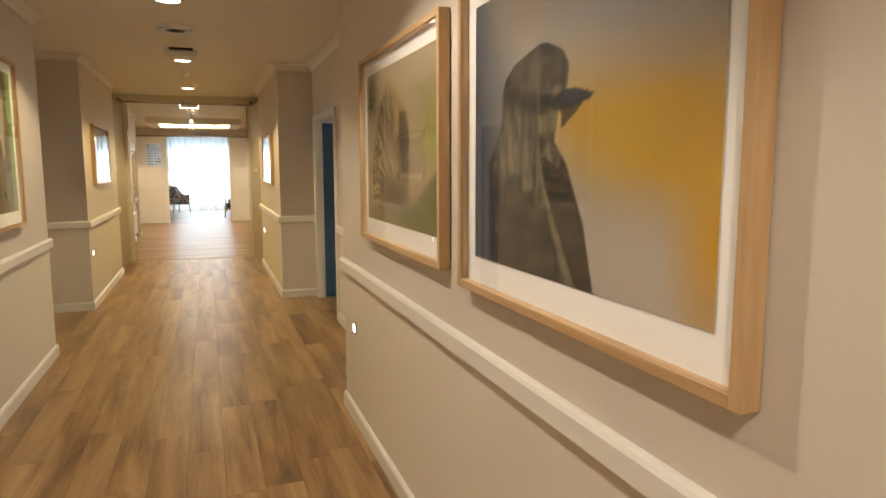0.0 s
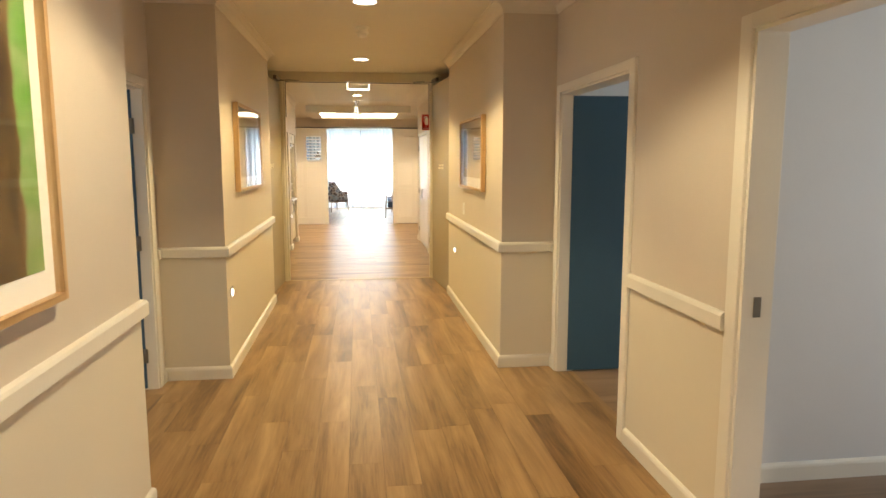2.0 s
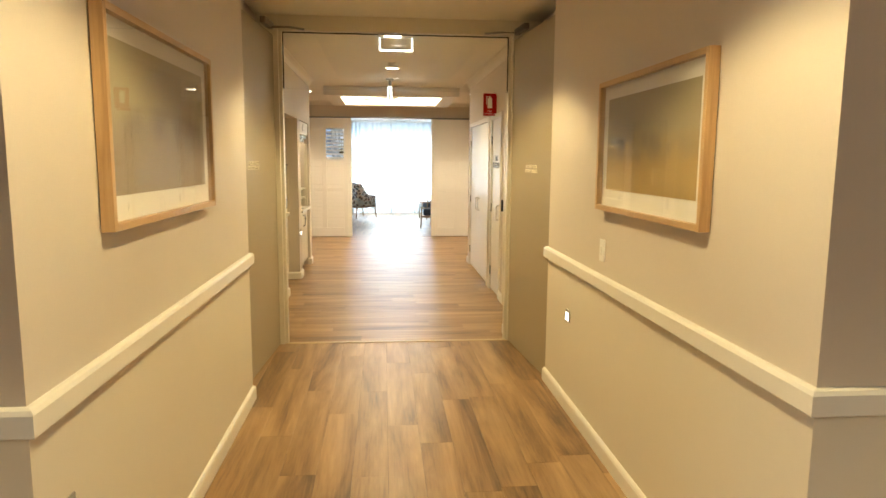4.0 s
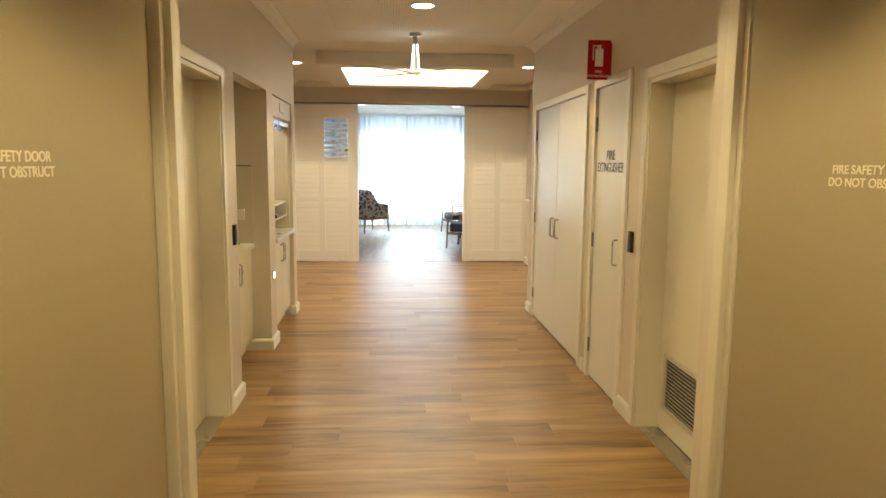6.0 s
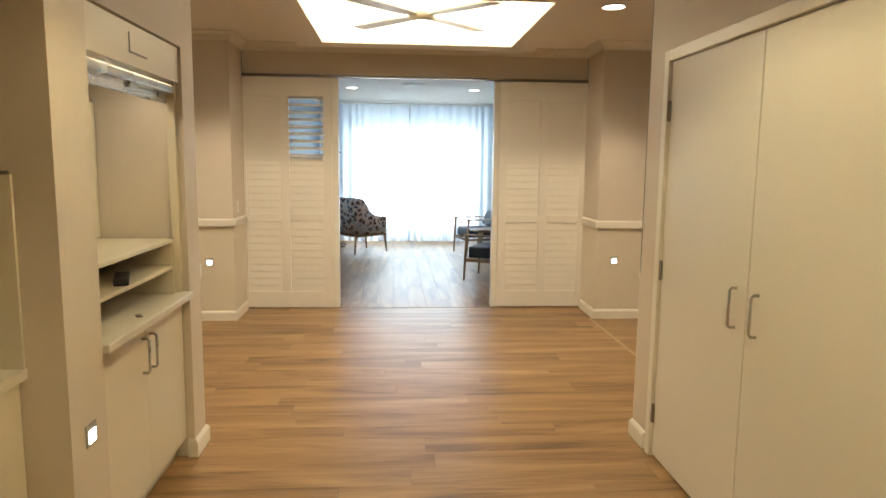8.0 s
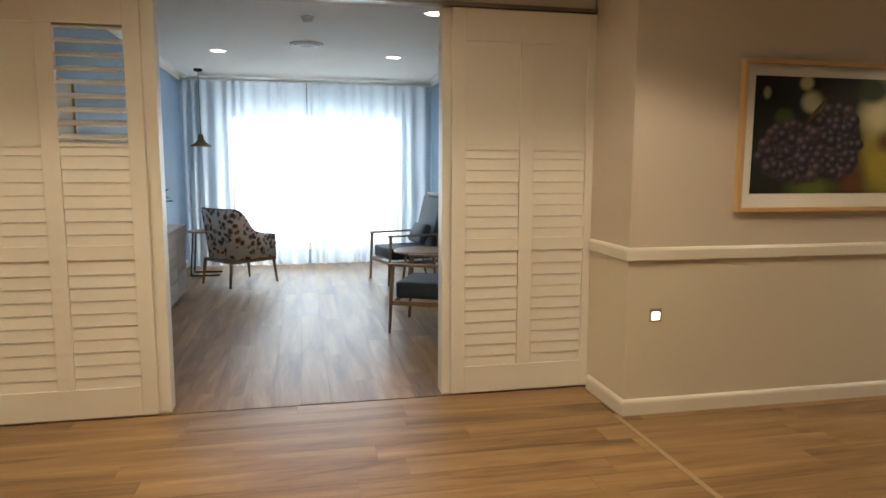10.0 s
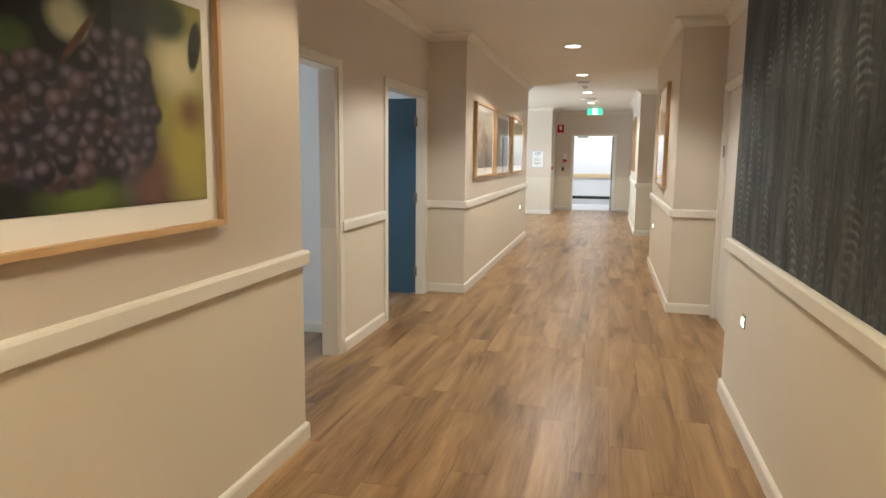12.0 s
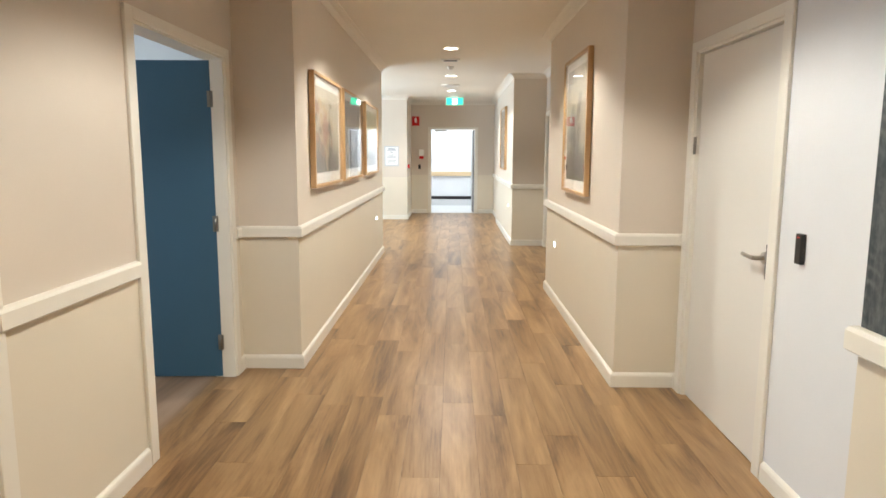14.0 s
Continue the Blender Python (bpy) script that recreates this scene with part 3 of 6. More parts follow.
def blob(u, v, cu, cv, ru, rv, turn=0.0, edge=0.15):
    c, s = math.cos(radians(turn)), math.sin(radians(turn))
    du, dv = u - cu, v - cv
    d = np.sqrt(((du * c + dv * s) / ru) ** 2 + ((-du * s + dv * c) / rv) ** 2)
    return np.clip((1 + edge - d) / (2 * edge), 0, 1)


def over(img, mask, colour):
    return img * (1 - mask[..., None]) + mask[..., None] * (colour if np.ndim(colour) > 1 else lin(colour))


def tint(a, b, f):
    f = np.clip(f, 0, 1)[..., None]
    return lin(a) * (1 - f) + lin(b) * f


def between(u, v, vs, left, right, soft=0.008):
    """Mask of a shape given by its left and right edge at rising heights."""
    a, b = np.interp(v, vs, left), np.interp(v, vs, right)
    return np.clip((u - a) / soft + 0.5, 0, 1) * np.clip((b - u) / soft + 0.5, 0, 1) * (v >= vs[0]) * (v <= vs[-1])


def paint_bird(u, v):
    n = soft_noise(u, v, 4, 3, 1)
    img = tint((58, 68, 80), (176, 166, 152), u * 3.2 - 0.25 + n * 0.3)
    img = over(img, blob(u, v, 0.86, 0.46, 0.34, 0.22, -25, 0.55), tint((206, 166, 10), (186, 140, 18), u * 2 - 1.1 + n * 0.4))
    img = over(img, blob(u, v, 0.62, 0.55, 0.16, 0.14, 0, 0.8) * 0.8, (206, 158, 22))
    img = over(img, blob(u, v, 0.40, 0.92, 0.22, 0.12, -10, 0.9) * 0.7, (128, 96, 44))
    img = over(img, blob(u, v, 0.78, 0.84, 0.26, 0.16, 12, 0.9) * 0.85, (184, 178, 172))
    img = over(img, blob(u, v, 0.80, 0.06, 0.20, 0.16, 10, 0.8), (186, 172, 156))
    img = over(img, blob(u, v, 1.0, 0.20, 0.08, 0.22, 0, 0.8), (196, 146, 24))
    f = soft_noise(u + 0.06 * v, v, 52, 15, 5, 4)
    g = soft_noise(u, v, 16, 60, 6, 2)
    body = between(u, v, [-0.1, 0.0, 0.2, 0.38, 0.45, 0.54, 0.62, 0.68, 0.73, 0.765], [0.12, 0.12, 0.115, 0.10, 0.145, 0.185, 0.185, 0.205, 0.26, 0.38], [0.67, 0.645, 0.60, 0.525, 0.47, 0.485, 0.525, 0.53, 0.50, 0.43])
    img = over(img, body, tint((54, 46, 33), (132, 118, 90), f * 2.3 - 0.65))
    img = over(img, blob(u, v, 0.32, 0.40, 0.15, 0.10, -8, 0.5) * body, tint((92, 80, 60), (176, 162, 132), f * 2.0 - 0.5))
    img = over(img, blob(u, v, 0.30, 0.02, 0.22, 0.20, 0, 0.6) * body * 0.6, (78, 68, 48))
    wing = between(u, v, [-0.1, 0.0, 0.2, 0.33, 0.40], [0.60, 0.57, 0.475, 0.42, 0.405], [0.67, 0.645, 0.60, 0.54, 0.43])
    img = over(img, wing, tint((30, 24, 17), (104, 82, 56), g * 2.2 - 0.7))
    img = over(img, between(u, v, [-0.1, 0.0, 0.2, 0.3], [0.56, 0.535, 0.45, 0.42], [0.60, 0.57, 0.475, 0.43]) * 0.7, (178, 162, 126))
    img = over(img, between(u, v, [0.0, 0.2, 0.38], [0.10, 0.10, 0.10], [0.15, 0.145, 0.12]) * 0.8, (44, 46, 46))
    img = over(img, blob(u, v, 0.36, 0.655, 0.155, 0.085, 6, 0.2) * body, tint((66, 54, 38), (140, 122, 92), f * 1.9 - 0.45))
    img = over(img, blob(u, v, 0.44, 0.745, 0.055, 0.022, -8, 0.4) * body, (58, 44, 28))
    img = over(img, blob(u, v, 0.45, 0.53, 0.05, 0.055, 0, 0.3) * body, (142, 124, 90))
    img = over(img, blob(u, v, 0.40, 0.575, 0.045, 0.028, 10, 0.3), (38, 29, 20))
    img = over(img, between(u, v, [0.49, 0.53, 0.575], [0.50, 0.50, 0.47], [0.505, 0.56, 0.61]), (92, 70, 40))
    img = over(img, between(u, v, [0.545, 0.565, 0.58, 0.605], [0.47, 0.44, 0.455, 0.49], [0.52, 0.615, 0.635, 0.56]), tint((36, 36, 38), (74, 76, 80), (v - 0.55) * 18))
    img = over(img, blob(u, v, 0.475, 0.608, 0.020, 0.014, 0, 0.3), (178, 150, 96))
    img = over(img, blob(u, v, 0.30, 0.60, 0.12, 0.035, -14, 0.5) * body * 0.8, (40, 32, 23))
    p, q = 0.5 + 0.8 * (u - 0.5) + 0.45 * (v - 0.5), 0.5 + 0.8 * (v - 0.5) - 0.35 * (u - 0.5)
    down = np.clip((soft_noise(p, q, 14, 26, 8, 4) - 0.5) * 1.9, -0.5, 0.5)
    return img * (1 - np.clip(body, 0, 1) * (0.40 - 0.60 * down))[..., None]


def paint_spines(u, v):
    n = soft_noise(u, v, 5, 4, 11)
    grain = soft_noise(u, v, 60, 44, 14, 3)
    img = tint((172, 146, 112), (198, 176, 142), v * 0.8 + n * 0.4 - 0.2)
    img = over(img, blob(u, v, 0.10, 0.84, 0.09, 0.12, 0, 0.6), (86, 84, 40))
    img = over(img, blob(u, v, 0.93, 0.55, 0.10, 0.22, 10, 0.7), tint((112, 124, 36), (184, 172, 88), grain * 1.6 - 0.3))
    ground = np.clip((0.20 + 0.16 * np.clip(u - 0.75, 0, 1) * 4 - v) * 9, 0, 1)
    img = over(img, ground, tint((150, 126, 92), (204, 184, 146), grain * 1.8 - 0.4))
    img = over(img, np.clip(ground * ((u - 0.48 - 0.25 * v) * 7), 0, 1), tint((56, 62, 20), (132, 130, 62), grain * 2.2 - 0.6))
    img = over(img, blob(u, v, 0.55, 0.02, 0.5, 0.09, 0, 0.6) * 0.7, tint((66, 74, 22), (134, 132, 58), grain * 2 - 0.5))
    u = u * 1.22
    wob = 0.03 * (soft_noise(u, v, 34, 26, 19, 2) - 0.5)
    body = between(u + wob, v + wob, [0.09, 0.16, 0.31, 0.45, 0.62, 0.78, 0.86, 0.91], [0.20, 0.12, 0.10, 0.13, 0.20, 0.30, 0.38, 0.44], [0.64, 0.72, 0.80, 0.83, 0.82, 0.72, 0.62, 0.50], 0.02)
    ang = np.arctan2(v - 0.20, (u - 0.62) * 1.35) / math.pi
    rad = np.sqrt(((u - 0.62) * 1.35) ** 2 + (v - 0.20) ** 2)
    warp = ang + 0.02 * soft_noise(u, v, 12, 9, 16, 2)
    sp = soft_noise(np.mod((warp + 1) / 2, 1), np.clip(rad + 0.2 * soft_noise(u, v, 40, 36, 15, 1), 0, 1), 380, 5, 17, 2)
    img = over(img, body, tint((22, 15, 9), (216, 184, 120), (sp - 0.45) * 5.0))
    img = over(img, between(u, v, [0.16, 0.30, 0.50, 0.70], [0.68, 0.66, 0.66, 0.68], [0.80, 0.80, 0.82, 0.78], 0.06) * 0.85, tint((48, 34, 22), (124, 90, 56), (sp - 0.3) * 2.4))
    img = over(img, blob(u, v, 0.50, 0.20, 0.20, 0.11, 0, 0.4), tint((34, 25, 18), (72, 56, 42), n * 1.2))
    img = over(img, blob(u, v, 0.56, 0.10, 0.14, 0.035, -6, 0.4), tint((120, 100, 84), (176, 156, 134), grain))
    img = over(img, blob(u, v, 0.755, 0.19, 0.045, 0.13, -10, 0.5), tint((66, 52, 40), (132, 110, 88), n))
    return img * 0.78


def paint_trunk(u, v):
    n = soft_noise(u, v, 16, 5, 21)
    img = tint((36, 26, 15), (128, 98, 60), n * 1.7 - 0.35)
    img = over(img, np.clip((u - 0.90 + 0.08 * soft_noise(u, v, 1, 9, 23)) * 40, 0, 1), tint((176, 194, 140), (88, 158, 50), soft_noise(u, v, 3, 8, 24) * 1.8 - 0.4))
    img = over(img, np.clip((0.05 - u) * 30, 0, 1), tint((176, 170, 140), (110, 150, 70), soft_noise(u, v, 3, 8, 25)))
    img = over(img, blob(u, v, 0.60, 0.72, 0.20, 0.34, 0, 0.2), (30, 22, 15))
    pale = tint((168, 150, 112), (226, 214, 182), soft_noise(u, v, 20, 26, 27) * 1.4 - 0.2)
    for cu, cv, ru, rv in ((0.66, 0.80, 0.115, 0.10), (0.67, 0.65, 0.095, 0.15), (0.69, 0.47, 0.035, 0.10), (0.41, 0.51, 0.11, 0.085), (0.42, 0.42, 0.085, 0.06)):
        img = over(img, blob(u, v, cu, cv, ru, rv, 0, 0.12), pale)
    for cu, cv in ((0.62, 0.82), (0.71, 0.82), (0.38, 0.53), (0.45, 0.53)):
        img = over(img, blob(u, v, cu, cv, 0.020, 0.018, 0, 0.2), (30, 24, 18))
    img = over(img, blob(u, v, 0.45, 0.10, 0.4, 0.12, 0, 0.8) * 0.6, tint((70, 52, 30), (120, 96, 60), n))
    return img


def paint_grapes(u, v):
    n = soft_noise(u, v, 4, 3, 41)
    img = tint((9, 10, 7), (40, 46, 20), n * 1.8 - 0.5)
    img = over(img, np.clip((u - 0.66 + 0.2 * (n - 0.5)) * 5, 0, 1), tint((98, 104, 30), (176, 164, 80), n * 1.3))
    img = over(img, blob(u, v, 0.86, 0.68, 0.12, 0.14, 0, 0.6), (226, 214, 168))
    img = over(img, blob(u, v, 0.90, 0.26, 0.14, 0.20, 0, 0.6), (186, 168, 62))
    img = over(img, blob(u, v, 0.70, 0.10, 0.09, 0.18, 0, 0.6), (104, 62, 34))
    img = over(img, blob(u, v, 0.92, 0.46, 0.06, 0.08, 0, 0.6), (120, 78, 40))
    img = over(img, blob(u, v, 0.42, 0.05, 0.14, 0.09, 0, 0.6), (96, 112, 40))
    for cu, cv, ru, rv, c in ((0.08, 0.86, 0.025, 0.05, (186, 182, 134)), (0.34, 0.95, 0.045, 0.06, (206, 200, 160)), (0.39, 0.79, 0.075, 0.09, (206, 202, 158)), (0.20, 0.66, 0.06, 0.07, (74, 92, 36))):
        img = over(img, blob(u, v, cu, cv, ru, rv, 0, 0.3), c)
    img = over(img, blob(u, v, 0.80, 0.90, 0.11, 0.10, 15, 0.3), (50, 64, 24))
    img = over(img, blob(u, v, 0.955, 0.80, 0.035, 0.13, -8, 0.15), (26, 34, 12))
    img = over(img, blob(u, v, 0.56, 0.88, 0.13, 0.12, 0, 0.4), (26, 32, 14))
    img = over(img, blob(u, v, 0.41, 0.70, 0.014, 0.16, -30, 0.2), (96, 60, 32))
    rs = random.Random(4)
    fruit = []
    for k in range(2600):
        cu, cv = rs.uniform(0.02, 0.76), rs.uniform(0.08, 0.80)
        inside = ((cu - 0.32) / 0.28) ** 2 + ((cv - 0.36) / 0.24) ** 2 < 1 or ((cu - 0.56) / 0.17) ** 2 + ((cv - 0.45) / 0.32) ** 2 < 1
        if inside and all((cu - a) ** 2 + ((cv - c) * 0.72) ** 2 > 0.038 ** 2 for a, c in fruit):
            fruit.append((cu, cv))
    shade = blob(u, v, 0.32, 0.36, 0.29, 0.25, 0, 0.15) + blob(u, v, 0.56, 0.45, 0.17, 0.32, 0, 0.15)
    img = over(img, np.clip(shade, 0, 1), (14, 10, 14))
    for cu, cv in fruit:
        r = rs.uniform(0.034, 0.043)
        base = rs.choice(((44, 33, 44), (60, 46, 58), (32, 25, 34), (86, 62, 64), (52, 42, 58)))
        sel = (np.abs(u - cu) < r * 1.4) & (np.abs(v - cv) < r * 2.0)
        img = over(img, blob(u, v, cu, cv, r, r * 1.36, 0, 0.14) * sel, base)
        img = over(img, blob(u, v, cu + r * 0.25, cv - r * 0.5, r * 0.7, r * 0.8, 0, 0.6) * 0.5 * sel, (14, 10, 15))
        img = over(img, blob(u, v, cu - r * 0.2, cv + r * 0.45, r * 0.42, r * 0.50, 0, 0.7) * 0.48 * sel, (158, 140, 152))
    return img


def paint_field(top, low, dark, seed):
    def paint(u, v):
        n = soft_noise(u, v, 5, 4, seed)
        img = tint(low, top, (v - 0.30 + 0.15 * (n - 0.5)) * 3)
        return over(img, blob(u, v, 0.42, 0.45, 0.42, 0.12 + 0.0, 0, 0.6) * np.clip(soft_noise(u, v, 9, 3, seed + 3) * 2 - 0.4, 0, 1), dark)
    return paint


def paint_produce(seed, a, b, c, ground=((206, 196, 176), (178, 166, 140))):
    def paint(u, v):
        n = soft_noise(u, v, 4, 4, seed)
        img = tint(*ground, n)
        img = over(img, np.clip((0.30 - v + 0.1 * n) * 6, 0, 1), tint((60, 58, 56), (96, 92, 86), n))
        rs = random.Random(seed)
        for k in range(46):
            cu, cv = rs.gauss(0.42, 0.15), rs.gauss(0.42, 0.17)
            img = over(img, blob(u, v, cu, cv, rs.uniform(0.03, 0.08), rs.uniform(0.04, 0.10), rs.uniform(0, 90), 0.3) * 0.85, rs.choice((a, b, c)))
        return img
    return paint


def print_material():
    m, n, l, b = material("photo_print")
    at = n.new("ShaderNodeVertexColor")
    at.layer_name = "Col"
    co = n.new("ShaderNodeTexCoord").outputs["Object"]
    g = noise_node(n, l, co, 700, 2)
    mr = n.new("ShaderNodeMapRange")
    mr.inputs[3].default_value, mr.inputs[4].default_value = 0.94, 1.06
    l.new(g.outputs[0], mr.inputs[0])
    hsv = n.new("ShaderNodeHueSaturation")
    l.new(at.outputs[0], hsv.inputs["Color"])
    l.new(mr.outputs[0], hsv.inputs["Value"])
    l.new(hsv.outputs[0], b.inputs["Base Color"])
    b.inputs["Roughness"].default_value = 0.5
    return m


PRINT = print_material()
PICTURE_GLASS = clear_glass("picture_glass", (1, 1, 1), 1.17)


def picture(m, w, h, paint, label, mat_w=0.065, res=190):
    """Framed print: local x along the wall to the viewer's right, y into the wall, z up; the wall face is y = 0."""
    t = thing("framed_picture", label, "picture", m, "framed wall pictures")
    d, fw = 0.045, 0.024
    for nm, a in (("frame_side", (0, fw, -d, -0.004, 0, h)), ("frame_side", (w - fw, w, -d, -0.004, 0, h)), ("frame_rail", (fw, w - fw, -d, -0.004, h - fw, h)), ("frame_rail", (fw, w - fw, -d, -0.004, 0, fw))):
        bm = bmesh.new()
        L = max(a[1] - a[0], a[5] - a[4])
        box(bm, 0, L, a[2], a[3], 0, fw, bev=0.0015)
        ob = part(nm, bm, OAK, t)
        ob.matrix_local = pose(a[0], 0, a[4]) if nm == "frame_rail" else pose(a[0] + fw, 0, a[4], 0, -90, 0)
    part("mat_board", boxes((fw, w - fw, -0.016, -0.010, fw, h - fw)), MAT, t, "off-white mat board")
    part("backing", boxes((fw, w - fw, -0.010, -0.004, fw, h - fw)), INK_AND_SHADE, t, "dark backing board")
    x0, x1, z0, z1 = fw + mat_w, w - fw - mat_w, fw + mat_w * 1.25, h - fw - mat_w
    nx = res if w >= h else int(res * w / h)
    nz = int(nx * (z1 - z0) / (x1 - x0))
    uu, vv = np.meshgrid(np.linspace(0, 1, nx + 1), np.linspace(0, 1, nz + 1))
    col = paint(uu, vv)
    co = np.stack([x0 + uu * (x1 - x0), np.full_like(uu, -0.0185), z0 + vv * (z1 - z0)], -1).reshape(-1, 3)
    idx = np.arange((nx + 1) * (nz + 1)).reshape(nz + 1, nx + 1)
    quads = np.stack([idx[:-1, :-1], idx[:-1, 1:], idx[1:, 1:], idx[1:, :-1]], -1).reshape(-1, 4)
    me = bpy.data.meshes.new("print")
    me.from_pydata(co.tolist(), [], quads.tolist())
    ca = me.color_attributes.new("Col", "FLOAT_COLOR", "POINT")
    rgba = np.concatenate([np.clip(col, 0, 1).reshape(-1, 3), np.ones((co.shape[0], 1))], 1).astype(np.float32)
    ca.data.foreach_set("color", rgba.ravel())
    me.materials.append(PRINT)
    ob = new("print", me)
    ob.parent = t
    tagged(ob, "glossy photographic print")
    g = part("glazing", boxes((fw, w - fw, -0.038, -0.036, fw, h - fw)), PICTURE_GLASS, t, "clear picture glass")
    g.visible_shadow = False
    return t


ORIGIN = HALL
picture(pose(1.062, 1.31, 1.149, 0, 0, -90), 1.215, 0.94, paint_bird, "oak-framed photograph of a brown bird on ochre blur")
picture(pose(1.062, 2.74, 1.17, 0, 0, -90), 1.25, 0.895, paint_spines, "oak-framed photograph of a spiny brown mound on grass")
picture(pose(-0.96, 3.60, 1.14, 0, 0, 90), 0.97, 1.09, paint_trunk, "oak-framed photograph of pale shapes in a tree hollow")
picture(pose(-0.945, 7.67, 1.335, 0, 0, 90), 1.22, 0.685, paint_field((190, 176, 140), (160, 140, 110), (120, 104, 90), 61), "oak-framed hazy landscape photograph in mauve tones")
picture(pose(1.06, 8.98, 1.315, 0, 0, -90), 1.16, 0.64, paint_field((178, 164, 130), (196, 164, 100), (120, 110, 96), 71), "oak-framed hazy landscape photograph in golden tones")
ORIGIN = WING
picture(pose(2.425, 18.38, 1.183, 0, 0, 0), 1.17, 0.865, paint_grapes, "oak-framed photograph of dark grapes on the vine")
picture(pose(-4.05, 18.38, 1.185, 0, 0, 0), 1.20, 0.885, paint_field((90, 66, 30), (40, 30, 20), (150, 100, 40), 81), "oak-framed dark photograph in brown tones")
picture(pose(8.57, 18.38, 1.215, 0, 0, 0), 1.20, 0.84, paint_produce(91, (168, 110, 80), (90, 84, 70), (200, 170, 120)), "oak-framed still life of fruit on slate")
picture(pose(9.90, 18.38, 1.215, 0, 0, 0), 1.22, 0.84, paint_produce(92, (70, 76, 84), (110, 96, 86), (150, 130, 110), ((104, 98, 92), (70, 68, 68))), "oak-framed still life in dark grey tones")
picture(pose(11.44, 18.38, 1.215, 0, 0, 0), 1.25, 0.84, paint_produce(93, (190, 170, 60), (120, 140, 70), (206, 196, 150), ((150, 150, 110), (110, 116, 80))), "oak-framed still life with yellow and green produce")
picture(pose(9.77, 16.32, 1.15, 0, 0, 180), 1.03, 1.10, paint_produce(94, (120, 116, 112), (150, 146, 140), (90, 86, 84)), "square oak-framed print in grey tones")
picture(pose(16.6, 16.39, 1.18, 0, 0, 180), 1.10, 1.10, paint_produce(95, (150, 120, 96), (180, 160, 140), (120, 96, 80)), "square oak-framed print in warm tones")


# ---- doors ----
def hinges(leaf, x, y, zs, w=0.017):
    for z in zs:
        bm = cyl(bmesh.new(), (x, y, z - 0.05), (x, y, z + 0.05), 0.007, seg=10)
        box(bm, x - w, x + w, y - 0.003, y + 0.003, z - 0.05, z + 0.05)
        part("hinge", bm, DARK_STEEL, leaf, "dull steel hinge")


def door(name, m, w, label, leaf_mat, swing=90, hinge="right", depth=0.115, h=2.04, arch=0.07):
    """Opening from local x 0 to w in a wall whose face is y = 0 and which goes back to y = depth. swing 0: shut, in the opening."""
    t = thing(name, label, "door", m, "", "structure")
    g = 0.022
    part("architrave", architrave(w, h, arch, -1, 0.0), TRIM, t, "white gloss architrave")
    part("jamb_lining", boxes((-0.001, g, -0.004, depth + 0.004, 0, h + g), (w - g, w + 0.001, -0.004, depth + 0.004, 0, h + g), (g, w - g, -0.004, depth + 0.004, h, h + g), bev=0.002), TRIM, t)
    lw = w - 2 * g - 0.008
    leaf = part("door_leaf", box(bmesh.new(), -lw, 0, 0, 0.040, 0.008, h - 0.006, bev=0.002), leaf_mat, t)
    hinges(leaf, -0.002, -0.004, (0.24, 1.02, 1.80))
    if hinge == "right":
        leaf.matrix_local = pose(w - g - 0.004, depth - 0.042 if swing else 0.02, 0, 0, 0, -swing)
    else:
        leaf.matrix_local = pose(g + 0.004, depth - 0.042 if swing else 0.02, 0, 0, 0, 180 + swing) @ pose(0, -0.04, 0)
    if swing:
        sx = g if hinge == "right" else w - g
        part("strike_plate", boxes((min(sx, sx + 0.003) - 0.001, max(sx, sx + 0.003), 0.045, 0.075, 0.97, 1.05), bev=0.001), DARK_STEEL, t, "steel strike plate")
    return t


def architrave(w, h, a, side, y):
    """Moulded casing round the opening, on the face at y."""
    y0, y1 = (y - 0.018, y) if side < 0 else (y, y + 0.018)
    bm = bmesh.new()
    for d in ((-a, 0.006, y0, y1, 0, h + a), (w - 0.006, w + a, y0, y1, 0, h + a), (0.006, w - 0.006, y0, y1, h + 0.014, h + a)):
        box(bm, *d, bev=0.005)
    return bm


def d_pull(parent, x, z, y=0.0, height=0.14, mat=None):
    """Bow handle standing off the face at y, towards -y."""
    bm = tube(bmesh.new(), [(x, y, z - height / 2), (x, y - 0.022, z - height / 2), (x, y - 0.030, z - height / 2 + 0.010), (x, y - 0.030, z + height / 2 - 0.010), (x, y - 0.022, z + height / 2), (x, y, z + height / 2)], 0.006, 10)
    part("bow_handle", bm, mat or STEEL, parent, "brushed steel bow handle")


ORIGIN = HALL
door("door_1", pose(1.46, 4.73, 0, 0, 0, -90), 1.15, "white-framed doorway to a white room, leaf swung back inside", WHITE_DOOR, 92, "right", 0.12)
door("door_2", pose(1.46, 7.06, 0, 0, 0, -90), 1.23, "dark blue door standing open in a white frame", BLUE_DOOR, 88, "left", 0.12)
door("door_3", pose(-1.40, 5.82, 0, 0, 0, 90), 1.22, "dark blue door standing open in a white frame", BLUE_DOOR, 88, "right", 0.11)
ORIGIN = WING
door("door_4", pose(4.50, 18.78, 0), 1.22, "white-framed doorway to a white room, leaf swung back inside", WHITE_DOOR, 92, "left", 0.12)
door("door_5", pose(6.78, 18.78, 0), 1.20, "dark blue door standing open in a white frame", BLUE_DOOR, 88, "right", 0.12)
door("door_6", pose(7.72, 15.93, 0, 0, 0, 180), 1.02, "shut white flush door with a steel lever handle", WHITE_DOOR, 0, "left", 0.13)
door("door_7", pose(14.20, 15.88, 0, 0, 0, 180), 1.10, "dark door standing open in a white frame", BLUE_DOOR, 88, "left", 0.12)
